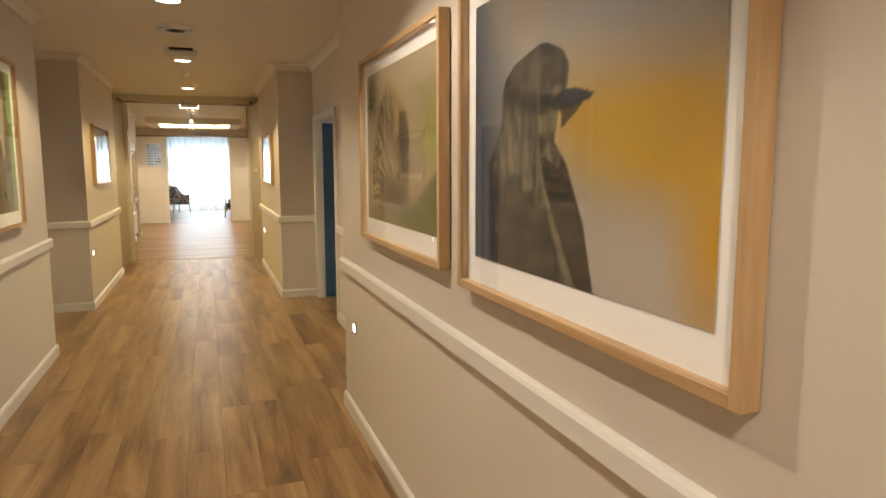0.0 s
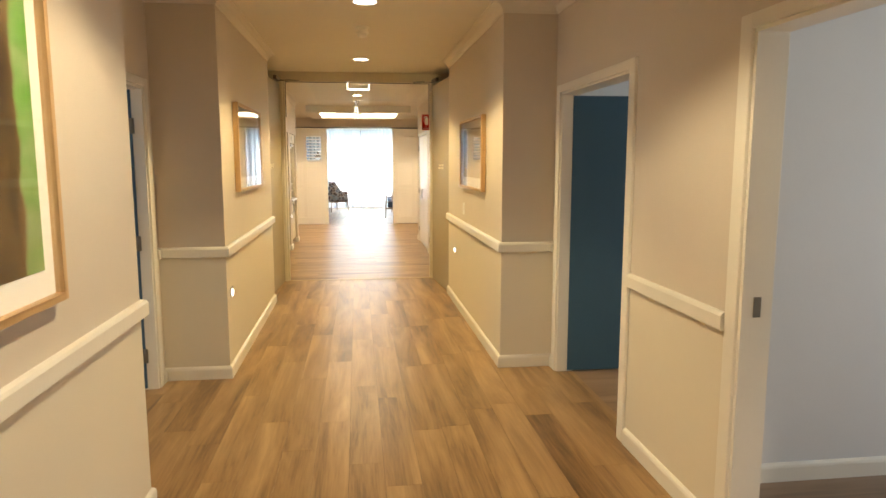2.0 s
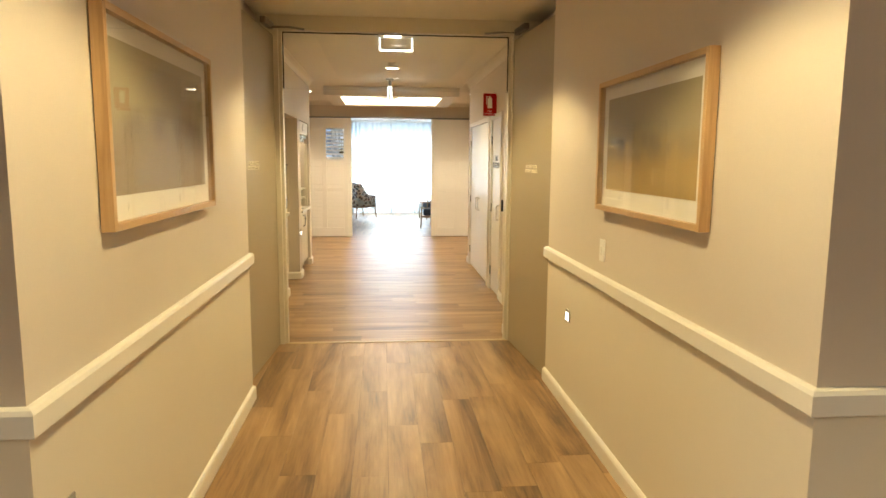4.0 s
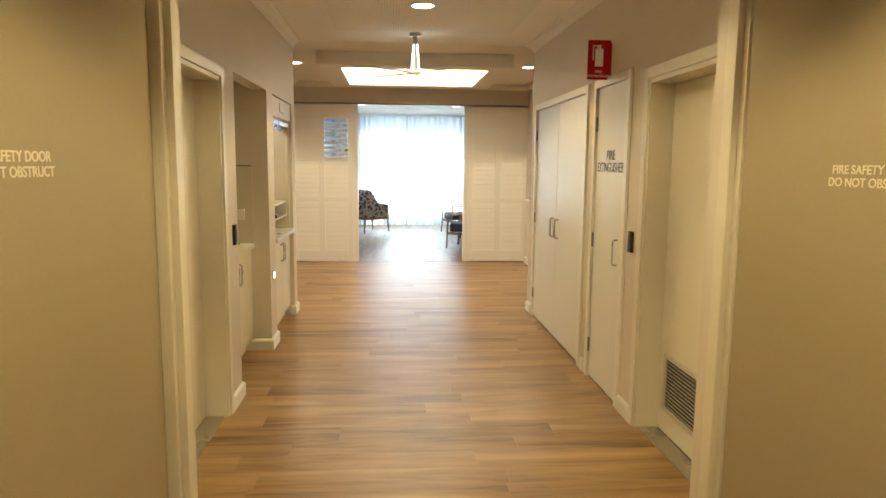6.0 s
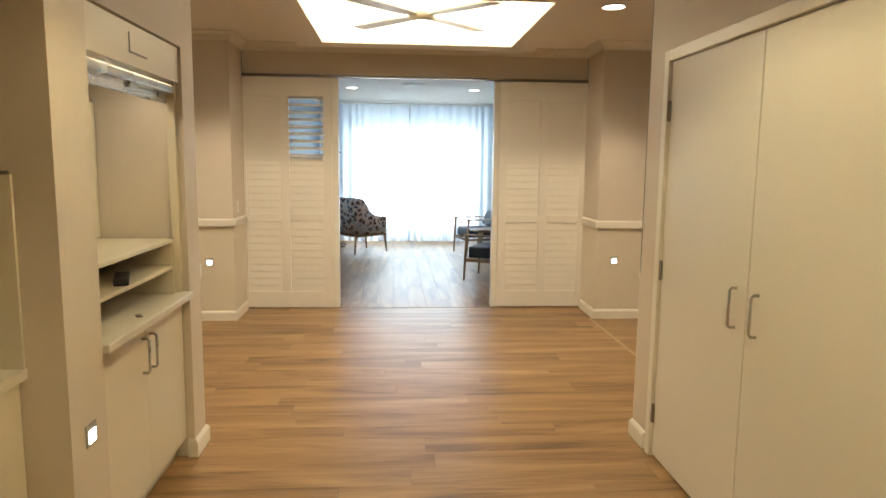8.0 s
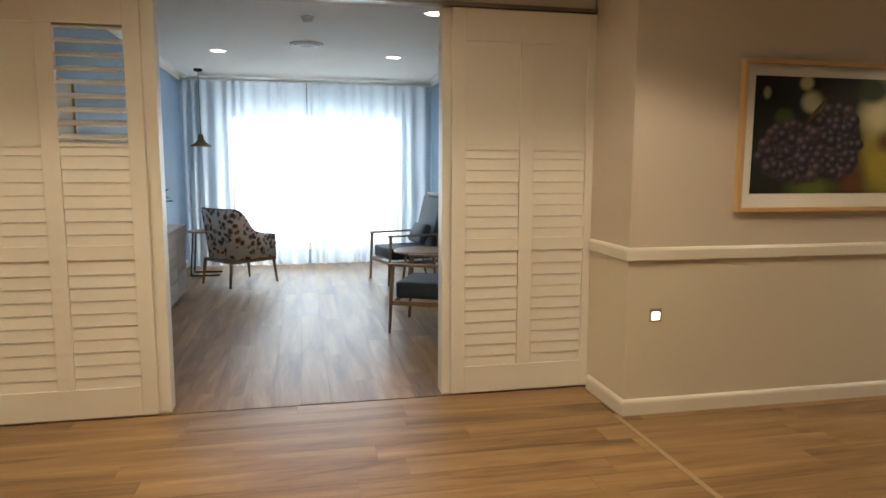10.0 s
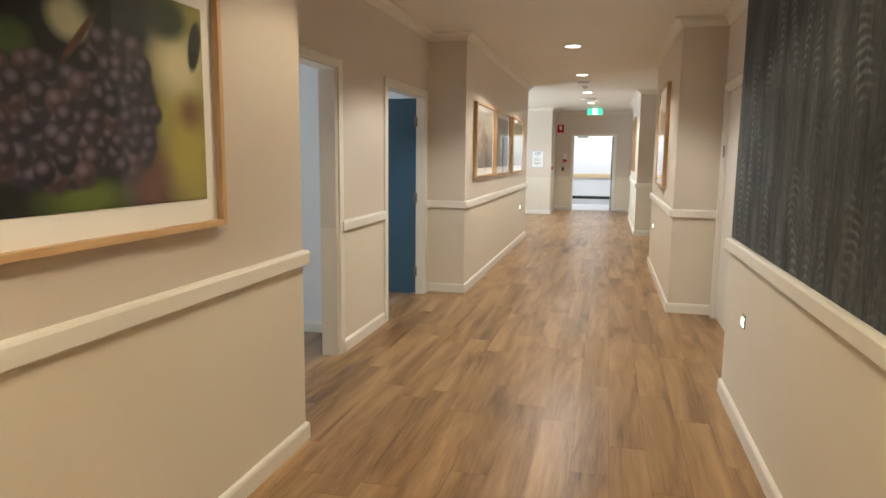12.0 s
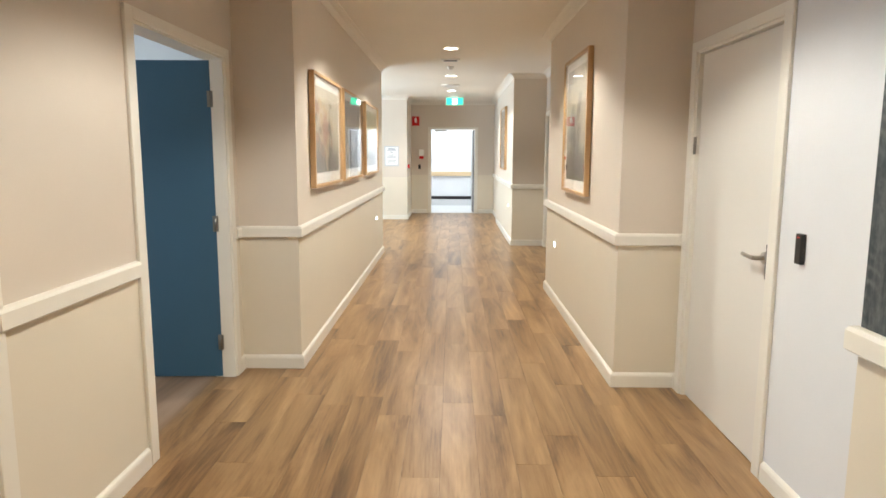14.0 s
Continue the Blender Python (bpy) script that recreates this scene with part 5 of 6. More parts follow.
def base_cabinet(x_front, y0, y1, label, h=0.84):
    """Cabinet against the west wall with two doors that face +x."""
    t = thing("base_cabinet", label, "cabinet", pose(0, 0, 0), "kitchenette base cabinets")
    part("body", boxes((-1.86, x_front - 0.022, y0, y1, 0.10, h)), LAM, t)
    part("kickboard", boxes((x_front - 0.075, x_front - 0.06, y0, y1, 0, 0.10)), CREAM_DOOR, t, "recessed kickboard")
    mid = (y0 + y1) / 2
    for a, b, hy in ((y0 + 0.002, mid - 0.0015, mid - 0.045), (mid + 0.0015, y1 - 0.002, mid + 0.045)):
        d = part("cabinet_door", box(bmesh.new(), x_front - 0.020, x_front, a, b, 0.105, h - 0.004, bev=0.002), LAM, t)
        hnd = tube(bmesh.new(), [(0, 0, -0.075), (0.022, 0, -0.075), (0.03, 0, -0.066), (0.03, 0, 0.066), (0.022, 0, 0.075), (0, 0, 0.075)], 0.006, 10)
        o = part("bow_handle", hnd, STEEL, d, "brushed steel bow handle")
        o.location = (x_front, hy, h - 0.14)
    return t


base_cabinet(-1.33, 13.205, 14.265, "cream two-door base cabinet under the sink top")
wt = thing("worktop", "pale stone-look worktop with an inset basin", "worktop", pose(0, 0, 0))
part("slab", boxes((-1.86, -1.305, 13.202, 13.34, 0.842, 0.875), (-1.86, -1.305, 13.82, 14.268, 0.842, 0.875), (-1.46, -1.305, 13.34, 13.82, 0.842, 0.875), (-1.86, -1.78, 13.34, 13.82, 0.842, 0.875)), STONE, wt)
part("basin", boxes((-1.78, -1.77, 13.34, 13.82, 0.73, 0.872), (-1.47, -1.46, 13.34, 13.82, 0.73, 0.872), (-1.77, -1.47, 13.34, 13.35, 0.73, 0.872), (-1.77, -1.47, 13.81, 13.82, 0.73, 0.872), (-1.77, -1.47, 13.35, 13.81, 0.72, 0.73)), WHITE_PLASTIC, wt, "white basin")
part("tap", tube(bmesh.new(), [(-1.82, 13.58, 0.875), (-1.82, 13.58, 1.06), (-1.79, 13.58, 1.10), (-1.72, 13.58, 1.10), (-1.69, 13.58, 1.06)], 0.011, 12), STEEL, wt, "steel swan-neck tap")
setting("splashback", boxes((-1.88, -1.866, 13.202, 14.268, 0.876, 1.48), (-1.86, -1.31, 14.256, 14.268, 0.876, 1.48)), surface("pale_splashback", (0.66, 0.60, 0.49), 0.25, 0.02), "pale glossy splashback round the recess", "splashback")
setting("trim_splashback", boxes((-1.88, -1.862, 13.202, 14.268, 1.481, 1.493), (-1.86, -1.31, 14.252, 14.268, 1.481, 1.493)), DARK_STEEL, "thin dark trim along the splashback top", "trim")
t = thing("drain_tray", "shallow black tray on the worktop", "tray", pose(-1.56, 14.02, 0.875))
part("tray", boxes((-0.16, 0.16, -0.16, 0.16, 0, 0.006), (-0.16, -0.15, -0.16, 0.16, 0.006, 0.018), (0.15, 0.16, -0.16, 0.16, 0.006, 0.018)), BLACK, t)
t = thing("towel_dispenser", "white plastic paper towel dispenser on the recess wall", "dispenser", pose(-1.58, 14.255, 1.24))
part("body", box(bmesh.new(), -0.13, 0.13, -0.11, 0, 0, 0.24, bev=0.02), WHITE_PLASTIC, t)
part("outlet", box(bmesh.new(), -0.10, 0.10, -0.085, -0.02, -0.012, 0.006, bev=0.004), LAM, t)
t = thing("soap_dispenser", "small white soap dispenser under the towel box", "dispenser", pose(-1.70, 14.255, 1.08))
part("body", box(bmesh.new(), -0.05, 0.05, -0.08, 0, 0, 0.13, bev=0.018), WHITE_PLASTIC, t)
t = thing("power_outlet", "white double power outlet on the splashback", "outlet", pose(-1.43, 14.255, 1.06))
part("plate", box(bmesh.new(), -0.058, 0.058, -0.010, 0, 0, 0.085, bev=0.003), WHITE_PLASTIC, t)
for x in (-0.03, 0.03):
    part("rocker", box(bmesh.new(), x - 0.008, x + 0.008, -0.014, -0.009, 0.05, 0.072, bev=0.002), WHITE_PLASTIC, t)

# ---- servery recess ----
base_cabinet(-1.225, 14.535, 15.525, "cream two-door base cabinet under the servery shelf")
wt = thing("worktop", "pale servery worktop with a rounded front edge", "worktop", pose(0, 0, 0))
part("slab", box(bmesh.new(), -1.86, -1.165, 14.532, 15.528, 0.842, 0.875, bev=0.006), STONE, wt)
t = thing("shelf_unit", "open cream shelf unit with a lit back panel", "shelf unit", pose(0, 0, 0))
part("back_panel", boxes((-1.62, -1.60, 14.54, 15.52, 1.15, 1.80)), LAM, t)
for z in (1.00, 1.13):
    part("shelf", box(bmesh.new(), -1.86, -1.24, 14.54, 15.46, z, z + 0.018, bev=0.002), LAM, t)
for y in (14.54, 15.46):
    part("side_board", boxes((-1.86, -1.24, y, y + 0.018, 0.876, 1.148)), LAM, t)
t = thing("roller_shutter", "raised aluminium roller shutter with side tracks", "roller shutter", pose(0, 0, 0))
part("pelmet", box(bmesh.new(), -1.40, -1.20, 14.535, 15.525, 1.90, 2.065, bev=0.003), LAM, t, "cream pelmet box")
part("bottom_rail", box(bmesh.new(), -1.27, -1.215, 14.55, 15.51, 1.845, 1.885, bev=0.008), STEEL, t, "aluminium bottom rail")
for i in range(4):
    part("shutter_slat", box(bmesh.new(), -1.262, -1.250, 14.56, 15.50, 1.800 + i * 0.011, 1.809 + i * 0.011, bev=0.001), STEEL, t)
for y in (14.535, 15.495):
    part("track", boxes((-1.255, -1.215, y, y + 0.03, 0.876, 1.90), bev=0.002), LAM, t, "side track")
part("lock", tube(bmesh.new(), [(-1.245, 15.03, 1.845), (-1.245, 15.03, 1.825)], 0.010, 8), STEEL, t)
part("label_frame", boxes((-1.1995, -1.197, 14.93, 14.94, 1.95, 2.03), (-1.1995, -1.197, 14.94, 15.12, 1.95, 1.957)), DARK_STEEL, t, "small dark metal label edge")
# unseen light strip, added to brighten the servery's back panel
t = thing("shelf_lamp", "slim glowing strip added under the shutter pelmet", "lamp", pose(-1.335, 15.03, 1.8995))
part("housing", boxes((-0.03, 0.03, -0.42, 0.42, -0.014, 0.0)), WHITE_PLASTIC, t)
part("tube", boxes((-0.022, 0.022, -0.40, 0.40, -0.020, -0.014)), glow("shelf_fill_glow", (1.0, 0.86, 0.62), 14.0), t, "glowing strip")
t = thing("remote_handset", "small black handset lying on the shelf", "handset", pose(-1.30, 15.0, 1.018, 0, 0, 20))
part("shell", box(bmesh.new(), -0.03, 0.03, -0.11, 0.11, 0, 0.028, bev=0.008), BLACK, t)
t = thing("key_tag", "small dark slip lying on the worktop", "tag", pose(-1.23, 14.98, 0.875, 0, 0, 30))
part("slip", boxes((-0.012, 0.012, -0.025, 0.025, 0, 0.003)), DARK_STEEL, t)

# ---- sliding shutter doors ----
ORIGIN = WING
SHUT = surface("shutter_paint", (0.80, 0.76, 0.70), 0.35, 0.02, 80, 0.02)
LOUVRE = mesh_of("louvre", box(bmesh.new(), 0, 0.345, -0.0045, 0.0045, -0.042, 0.042, bev=0.004), SHUT)


def slider(x0, open_col, label):
    t = thing("sliding_door", label, "sliding door", pose(x0, 18.90, 0.012), "sliding shutter doors")
    w, h, d = 0.95, 2.36, 0.035
    for a, nm in (((0, 0.085, 0, h), "stile"), ((w - 0.085, w, 0, h), "stile"), ((0.43, 0.52, 0.17, h - 0.19), "mid_stile"), ((0.085, w - 0.085, 0, 0.17), "bottom_rail"), ((0.085, w - 0.085, h - 0.19, h), "top_rail")):
        part(nm, box(bmesh.new(), a[0], a[1], 0, d, a[2], a[3], bev=0.003), SHUT, t)
    for c0 in (0.085, 0.52):
        part("mid_rail", box(bmesh.new(), c0, c0 + 0.345, 0.001, d - 0.001, 0.905, 0.985, bev=0.003), SHUT, t)
        part("upper_rail", box(bmesh.new(), c0, c0 + 0.345, 0.001, d - 0.001, 1.525, 1.545, bev=0.002), SHUT, t)
        for z in [0.2 + i * 0.0735 for i in range(10)] + [1.015 + i * 0.0715 for i in range(8)]:
            o = new("louvre", LOUVRE)
            o.parent = t
            o.matrix_local = pose(c0, d / 2, z, -9, 0, 0)
        if c0 == open_col:
            for i in range(9):
                o = new("louvre", LOUVRE)
                o.parent = t
                o.matrix_local = pose(c0, d / 2, 1.580 + i * 0.0725, -70, 0, 0)
        else:
            part("upper_panel", boxes((c0, c0 + 0.345, 0.012, 0.024, 1.545, h - 0.19)), SHUT, t, "flat painted upper panel")
    return t


slider(-1.815, 0.52, "white sliding shutter door with one open louvre bay")
slider(0.865, None, "white sliding shutter door with shut louvres")
setting("door_track", boxes((-1.75, 1.78, 18.885, 18.945, 2.378, 2.40)), DARK_STEEL, "dark sliding door track under the header", "door track")
setting("trim_jamb", boxes((-0.90, -0.80, 18.945, 19.06, 0, 2.385), (0.815, 0.90, 18.945, 19.06, 0, 2.385), bev=0.003), TRIM, "white jamb board of the lounge opening", "trim")
setting("wall_lounge_south", boxes((0.90, 1.78, 19.0, 19.05, 0, 2.385)), BLUE_WALL, "dusty blue lounge wall behind the sliding door")

# ---- lounge ----
def curtain(x0, x1, y, z0, z1, label, seed):
    rnd = random.Random(seed)
    n = int((x1 - x0) / 0.012)
    bm = bmesh.new()
    zs = [z0, z0 + 0.25, 0.9, 1.6, 2.2, z1 - 0.12, z1 - 0.06, z1]
    ph, cols = 0.0, []
    for i in range(n + 1):
        ph += 0.50 + 0.18 * math.sin(i * 0.13) + rnd.uniform(-0.08, 0.08)
        x = x0 + (x1 - x0) * i / n
        amps = [0.046, 0.044, 0.040, 0.034, 0.026, 0.018, 0.012, 0.010]
        cols.append([bm.verts.new((x + 0.006 * math.sin(ph * 0.5 + k), y + a * math.sin(ph) + 0.3 * a * math.sin(ph * 0.37 + k * 0.25), z)) for k, (z, a) in enumerate(zip(zs, amps))])
    for a, b in zip(cols, cols[1:]):
        for k in range(len(zs) - 1):
            bm.faces.new((a[k], b[k], b[k + 1], a[k + 1])).smooth = True
    t = thing("curtain", label, "curtain", pose(0, 0, 0), "sheer window curtains")
    part("drape", bm, SHEER, t, "pleated sheer drape")
    return t


curtain(LX0 + 0.03, 0.05, 24.80, 0.015, 2.62, "pale grey sheer curtain, drawn across the window", 3)
curtain(0.07, LX1 - 0.03, 24.82, 0.015, 2.62, "pale grey sheer curtain, drawn across the window", 8)
t = thing("curtain_track", "white ceiling-fixed curtain track with pelmet strip", "curtain track", pose(0, 0, 0))
part("rail", box(bmesh.new(), LX0 + 0.04, LX1 - 0.04, 24.79, 24.83, 2.62, 2.65, bev=0.004), WHITE_PLASTIC, t)
part("pelmet", box(bmesh.new(), LX0 + 0.01, LX1 - 0.01, 24.86, 24.89, 2.56, CEIL - 0.08, bev=0.003), WHITE_WALL, t, "white pelmet board")
part("pull_wand", tube(bmesh.new(), [(0.06, 24.75, 2.62), (0.06, 24.745, 2.35)], 0.006, 8), DARK_STEEL, t, "dark draw wand")
wf = thing("window_1", "wide white aluminium lounge window behind sheer curtains", "window", pose(0, LY1, 0), "", "structure")
for a in ((-1.05, -1.00, 0.22, 2.20), (1.40, 1.45, 0.22, 2.20), (-1.00, 1.40, 0.22, 0.27), (-1.00, 1.40, 2.15, 2.20), (0.18, 0.23, 0.27, 2.15)):
    part("window_frame", boxes((a[0], a[1], 0.03, 0.09, a[2], a[3]), bev=0.003), WHITE_PLASTIC, wf)
for a in ((-1.00, 0.18), (0.23, 1.40)):
    p = part("pane", boxes((a[0], a[1], 0.056, 0.062, 0.27, 2.15)), GLASS, wf, "clear window pane")
    p.visible_shadow = False
part("window_sill", box(bmesh.new(), -1.07, 1.47, -0.03, 0.03, 0.195, 0.22, bev=0.004), TRIM, wf)

ASH = wood("ash_wood", (0.17, 0.10, 0.055), (0.27, 0.17, 0.10), (0.36, 0.25, 0.15), 3.0, 0.4, "Z", True, 0.1, 0.1)
NAVY = surface("navy_leather", (0.028, 0.045, 0.072), 0.55, 0.15, 260, 0.15)


def floral():
    m, n, l, b = material("floral_fabric")
    co = n.new("ShaderNodeTexCoord").outputs["Object"]
    v = n.new("ShaderNodeTexVoronoi")
    v.inputs["Scale"].default_value = 13.0
    wob = noise_node(n, l, co, 9, 3)
    ad = n.new("ShaderNodeVectorMath")
    ad.operation = "MULTIPLY_ADD"
    l.new(wob.outputs[1], ad.inputs[0])
    ad.inputs[1].default_value = (0.12, 0.12, 0.12)
    l.new(co, ad.inputs[2])
    l.new(ad.outputs[0], v.inputs["Vector"])
    r = ramp(n, [(0.0, (0.03, 0.03, 0.04)), (0.30, (0.13, 0.11, 0.11)), (0.42, (0.40, 0.33, 0.29)), (0.52, (0.72, 0.70, 0.66))])
    l.new(v.outputs[0], r.inputs[0])
    hue = ramp(n, [(0.35, (0.75, 0.85, 1.0)), (0.6, (1.0, 0.82, 0.72))])
    l.new(v.outputs[1], hue.inputs[0])
    mx = n.new("ShaderNodeMix")
    mx.data_type, mx.blend_type = "RGBA", "MULTIPLY"
    mx.inputs[0].default_value = 0.8
    l.new(r.outputs[0], mx.inputs[6])
    l.new(hue.outputs[0], mx.inputs[7])
    l.new(mx.outputs[2], b.inputs["Base Color"])
    b.inputs["Roughness"].default_value = 0.9
    return m


FLORAL = floral()


def tub_chair(m):
    """Upholstered chair that faces +x, on four splayed wooden legs."""
    t = thing("armchair", "floral fabric tub armchair with navy inside and wooden legs", "armchair", m)
    bm = bmesh.new()
    # plan of the shell from the left arm round the squared back to the right arm, and the height of its rim
    half = [(0.33, 0.30), (0.24, 0.305), (0.12, 0.31), (0.02, 0.31), (-0.06, 0.31), (-0.13, 0.308), (-0.19, 0.30), (-0.235, 0.28), (-0.265, 0.24), (-0.28, 0.18), (-0.285, 0.09)]
    line = half + [(-0.287, 0.0)] + [(x, -y) for x, y in half[::-1]]
    rings = []
    for i, (x, y) in enumerate(line):
        f = min(1.0, max(0.0, (0.06 - x) / 0.31))
        top = 0.655 - 0.05 * max(0.0, x) / 0.33 + 0.285 * (f * f * (3 - 2 * f))
        a, b = Vector((*line[max(i - 1, 0)], 0)), Vector((*line[min(i + 1, len(line) - 1)], 0))
        tg = (b - a).normalized()
        d = Vector((tg.y, -tg.x, 0))
        if d.dot(Vector((x, y, 0))) < 0:
            d = -d
        lean = d * 0.075 * f
        o = Vector((x, y, 0)) + lean
        q = o - d * 0.055
        rings.append([bm.verts.new(p) for p in (Vector((x, y, 0.33)), Vector((o.x, o.y, top - 0.012)), Vector((o.x, o.y, top)) - d * 0.014, Vector((q.x, q.y, top - 0.004)), Vector((x, y, 0.33)) - d * 0.055)])
    for a, b in zip(rings, rings[1:]):
        for k in range(5):
            f = bm.faces.new((a[k], a[(k + 1) % 5], b[(k + 1) % 5], b[k]))
            f.material_index = 0 if k == 0 else 1
            f.smooth = k in (0, 3)
    for r in (rings[0], rings[-1]):
        bm.faces.new(r)
    part("shell", bm, (FLORAL, NAVY), t, "floral outer back with navy inside")
    part("seat", box(bmesh.new(), -0.22, 0.33, -0.25, 0.25, 0.32, 0.45, bev=0.03), NAVY, t, "navy seat cushion")
    part("seat_frame", box(bmesh.new(), -0.30, 0.33, -0.30, 0.30, 0.285, 0.325, bev=0.006), ASH, t)
    for x, y in ((-0.30, -0.27), (-0.30, 0.27), (0.31, -0.27), (0.31, 0.27)):
        part("leg", cyl(bmesh.new(), (x * 1.12, y * 1.06, 0), (x, y, 0.30), 0.013, 0.022, 12), ASH, t)
    return t


def frame_chair(m):
    """High-backed chair with a bent wooden frame and leather cushions; it faces +x."""
    t = thing("armchair", "navy leather high-back armchair with a pale wooden frame", "armchair", m, "navy lounge chairs")
    part("seat", box(bmesh.new(), -0.26, 0.32, -0.28, 0.28, 0.30, 0.45, bev=0.035), NAVY, t)
    b = part("backrest", box(bmesh.new(), -0.06, 0.06, -0.27, 0.27, 0.0, 0.66, bev=0.03), NAVY, t)
    b.matrix_local = pose(-0.28, 0, 0.42, 0, -14, 0)
    for s in (-1, 1):
        y = s * 0.315
        part("leg", cyl(bmesh.new(), (0.36, y, 0), (0.33, y, 0.60), 0.013, 0.021, 12), ASH, t)
        part("leg", cyl(bmesh.new(), (-0.44, y, 0), (-0.30, y, 0.60), 0.013, 0.021, 12), ASH, t)
        part("back_post", cyl(bmesh.new(), (-0.30, s * 0.295, 0.40), (-0.47, s * 0.295, 1.10), 0.018, 0.014, 10), ASH, t)
        part("armrest", box(bmesh.new(), -0.42, 0.37, y - 0.026, y + 0.026, 0.59, 0.615, bev=0.010), ASH, t)
        part("side_rail", box(bmesh.new(), -0.36, 0.35, y - 0.012, y + 0.012, 0.25, 0.29, bev=0.005), ASH, t)
    part("front_rail", box(bmesh.new(), 0.33, 0.355, -0.30, 0.30, 0.25, 0.29, bev=0.005), ASH, t)
    part("top_rail", cyl(bmesh.new(), (-0.465, -0.295, 1.09), (-0.465, 0.295, 1.09), 0.014, seg=10), ASH, t)
    return t


tub_chair(pose(-0.81, 23.42, 0, 0, 0, 40))
near_chair = frame_chair(pose(1.15, 20.69, 0, 0, 0, 155))
copy_thing(near_chair, Matrix.Translation(ORIGIN) @ pose(1.24, 23.22, 0, 0, 0, 195))
for x, y, z, r in ((1.31, 20.79, 0.50, 155), (1.40, 23.17, 0.52, 195)):
    t = thing("cushion", "small dark navy scatter cushion on the chair", "cushion", pose(x, y, z, 0, 0, r), "scatter cushions")
    c = part("pad", box(bmesh.new(), -0.05, 0.05, -0.19, 0.19, -0.10, 0.16, bev=0.045), NAVY, t)
    c.matrix_local = pose(0, 0, 0.06, 0, -25, 0)
t = thing("coffee_table", "small round wooden coffee table", "table", pose(1.30, 22.35, 0))
part("tabletop", lathe(bmesh.new(), [(0.30, 0.47), (0.325, 0.475), (0.33, 0.485), (0.325, 0.498), (0.30, 0.50)], 40), ASH, t)
for i in range(4):
    a = math.radians(45 + 90 * i)
    part("leg", cyl(bmesh.new(), (0.29 * math.cos(a), 0.29 * math.sin(a), 0), (0.22 * math.cos(a), 0.22 * math.sin(a), 0.47), 0.012, 0.019, 10), ASH, t)
t = thing("side_table", "slim side table with a wooden top and dark sled frame", "table", pose(-1.32, 24.15, 0))
part("tabletop", lathe(bmesh.new(), [(0.20, 0.57), (0.215, 0.575), (0.215, 0.588), (0.20, 0.592)], 32), ASH, t)
for a in ([(-0.16, -0.16, 0.012), (-0.12, -0.12, 0.57)], [(-0.16, 0.16, 0.012), (-0.12, 0.12, 0.57)], [(-0.16, -0.16, 0.012), (-0.16, 0.16, 0.012)], [(-0.16, -0.16, 0.012), (0.20, -0.16, 0.012)], [(-0.16, 0.16, 0.012), (0.20, 0.16, 0.012)]):
    part("frame_bar", tube(bmesh.new(), a, 0.011, 8), BLACK, t, "dark steel bar")

SIDEB = wood("grey_oak", (0.20, 0.18, 0.16), (0.33, 0.30, 0.28), (0.46, 0.43, 0.40), 1.2, 0.5, "Y", True, 0.0, 0.1)
t = thing("sideboard", "low grey wood-grain sideboard against the blue wall", "sideboard", pose(0, 0, 0))
part("body", boxes((LX0 + 0.002, -1.325, 20.6, 22.65, 0.06, 0.77)), SIDEB, t)
part("plinth", boxes((LX0 + 0.02, -1.365, 20.62, 22.63, 0, 0.06)), BLACK, t, "dark plinth")
part("top", box(bmesh.new(), LX0 + 0.001, -1.29, 20.58, 22.67, 0.77, 0.80, bev=0.003), SIDEB, t)
for i in range(4):
    part("front_panel", box(bmesh.new(), -1.325, -1.305, 20.605 + i * 0.511, 21.11 + i * 0.511, 0.07, 0.765, bev=0.002), SIDEB, t)
t = thing("flower_vase", "clear glass vase of white flowers and dark leaves", "vase", pose(-1.47, 21.55, 0.80))
part("vase", lathe(bmesh.new(), [(0.05, 0), (0.075, 0.02), (0.085, 0.10), (0.07, 0.18), (0.055, 0.21), (0.05, 0.205), (0.066, 0.17), (0.08, 0.10), (0.07, 0.025), (0.01, 0.015)], 24), GLASS, t, "clear glass vase")
LEAF = surface("dark_leaf", (0.045, 0.035, 0.025), 0.5, 0.3, 60)
PETAL = surface("white_petal", (0.75, 0.72, 0.64), 0.7, 0.1, 60)
rnd = random.Random(12)
bm_l, bm_f, bm_s = bmesh.new(), bmesh.new(), bmesh.new()
for i in range(46):
    a, e, r = rnd.uniform(0, 6.28), rnd.uniform(0.1, 1.3), rnd.uniform(0.10, 0.24)
    p = Vector((math.cos(a) * math.cos(e) * r, math.sin(a) * math.cos(e) * r, 0.24 + math.sin(e) * r * 0.8))
    tip = p + Vector((math.cos(a), math.sin(a), rnd.uniform(-0.4, 0.6))).normalized() * rnd.uniform(0.06, 0.12)
    sd = (tip - p).cross(Vector((0, 0, 1))).normalized() * rnd.uniform(0.015, 0.03)
    mid = (p + tip) / 2 + Vector((0, 0, 0.012))
    bm_l.faces.new([bm_l.verts.new(q) for q in (p, mid - sd, tip, mid + sd)])
    cyl(bm_s, (0, 0, 0.06), p, 0.0025, 0.002, 6)
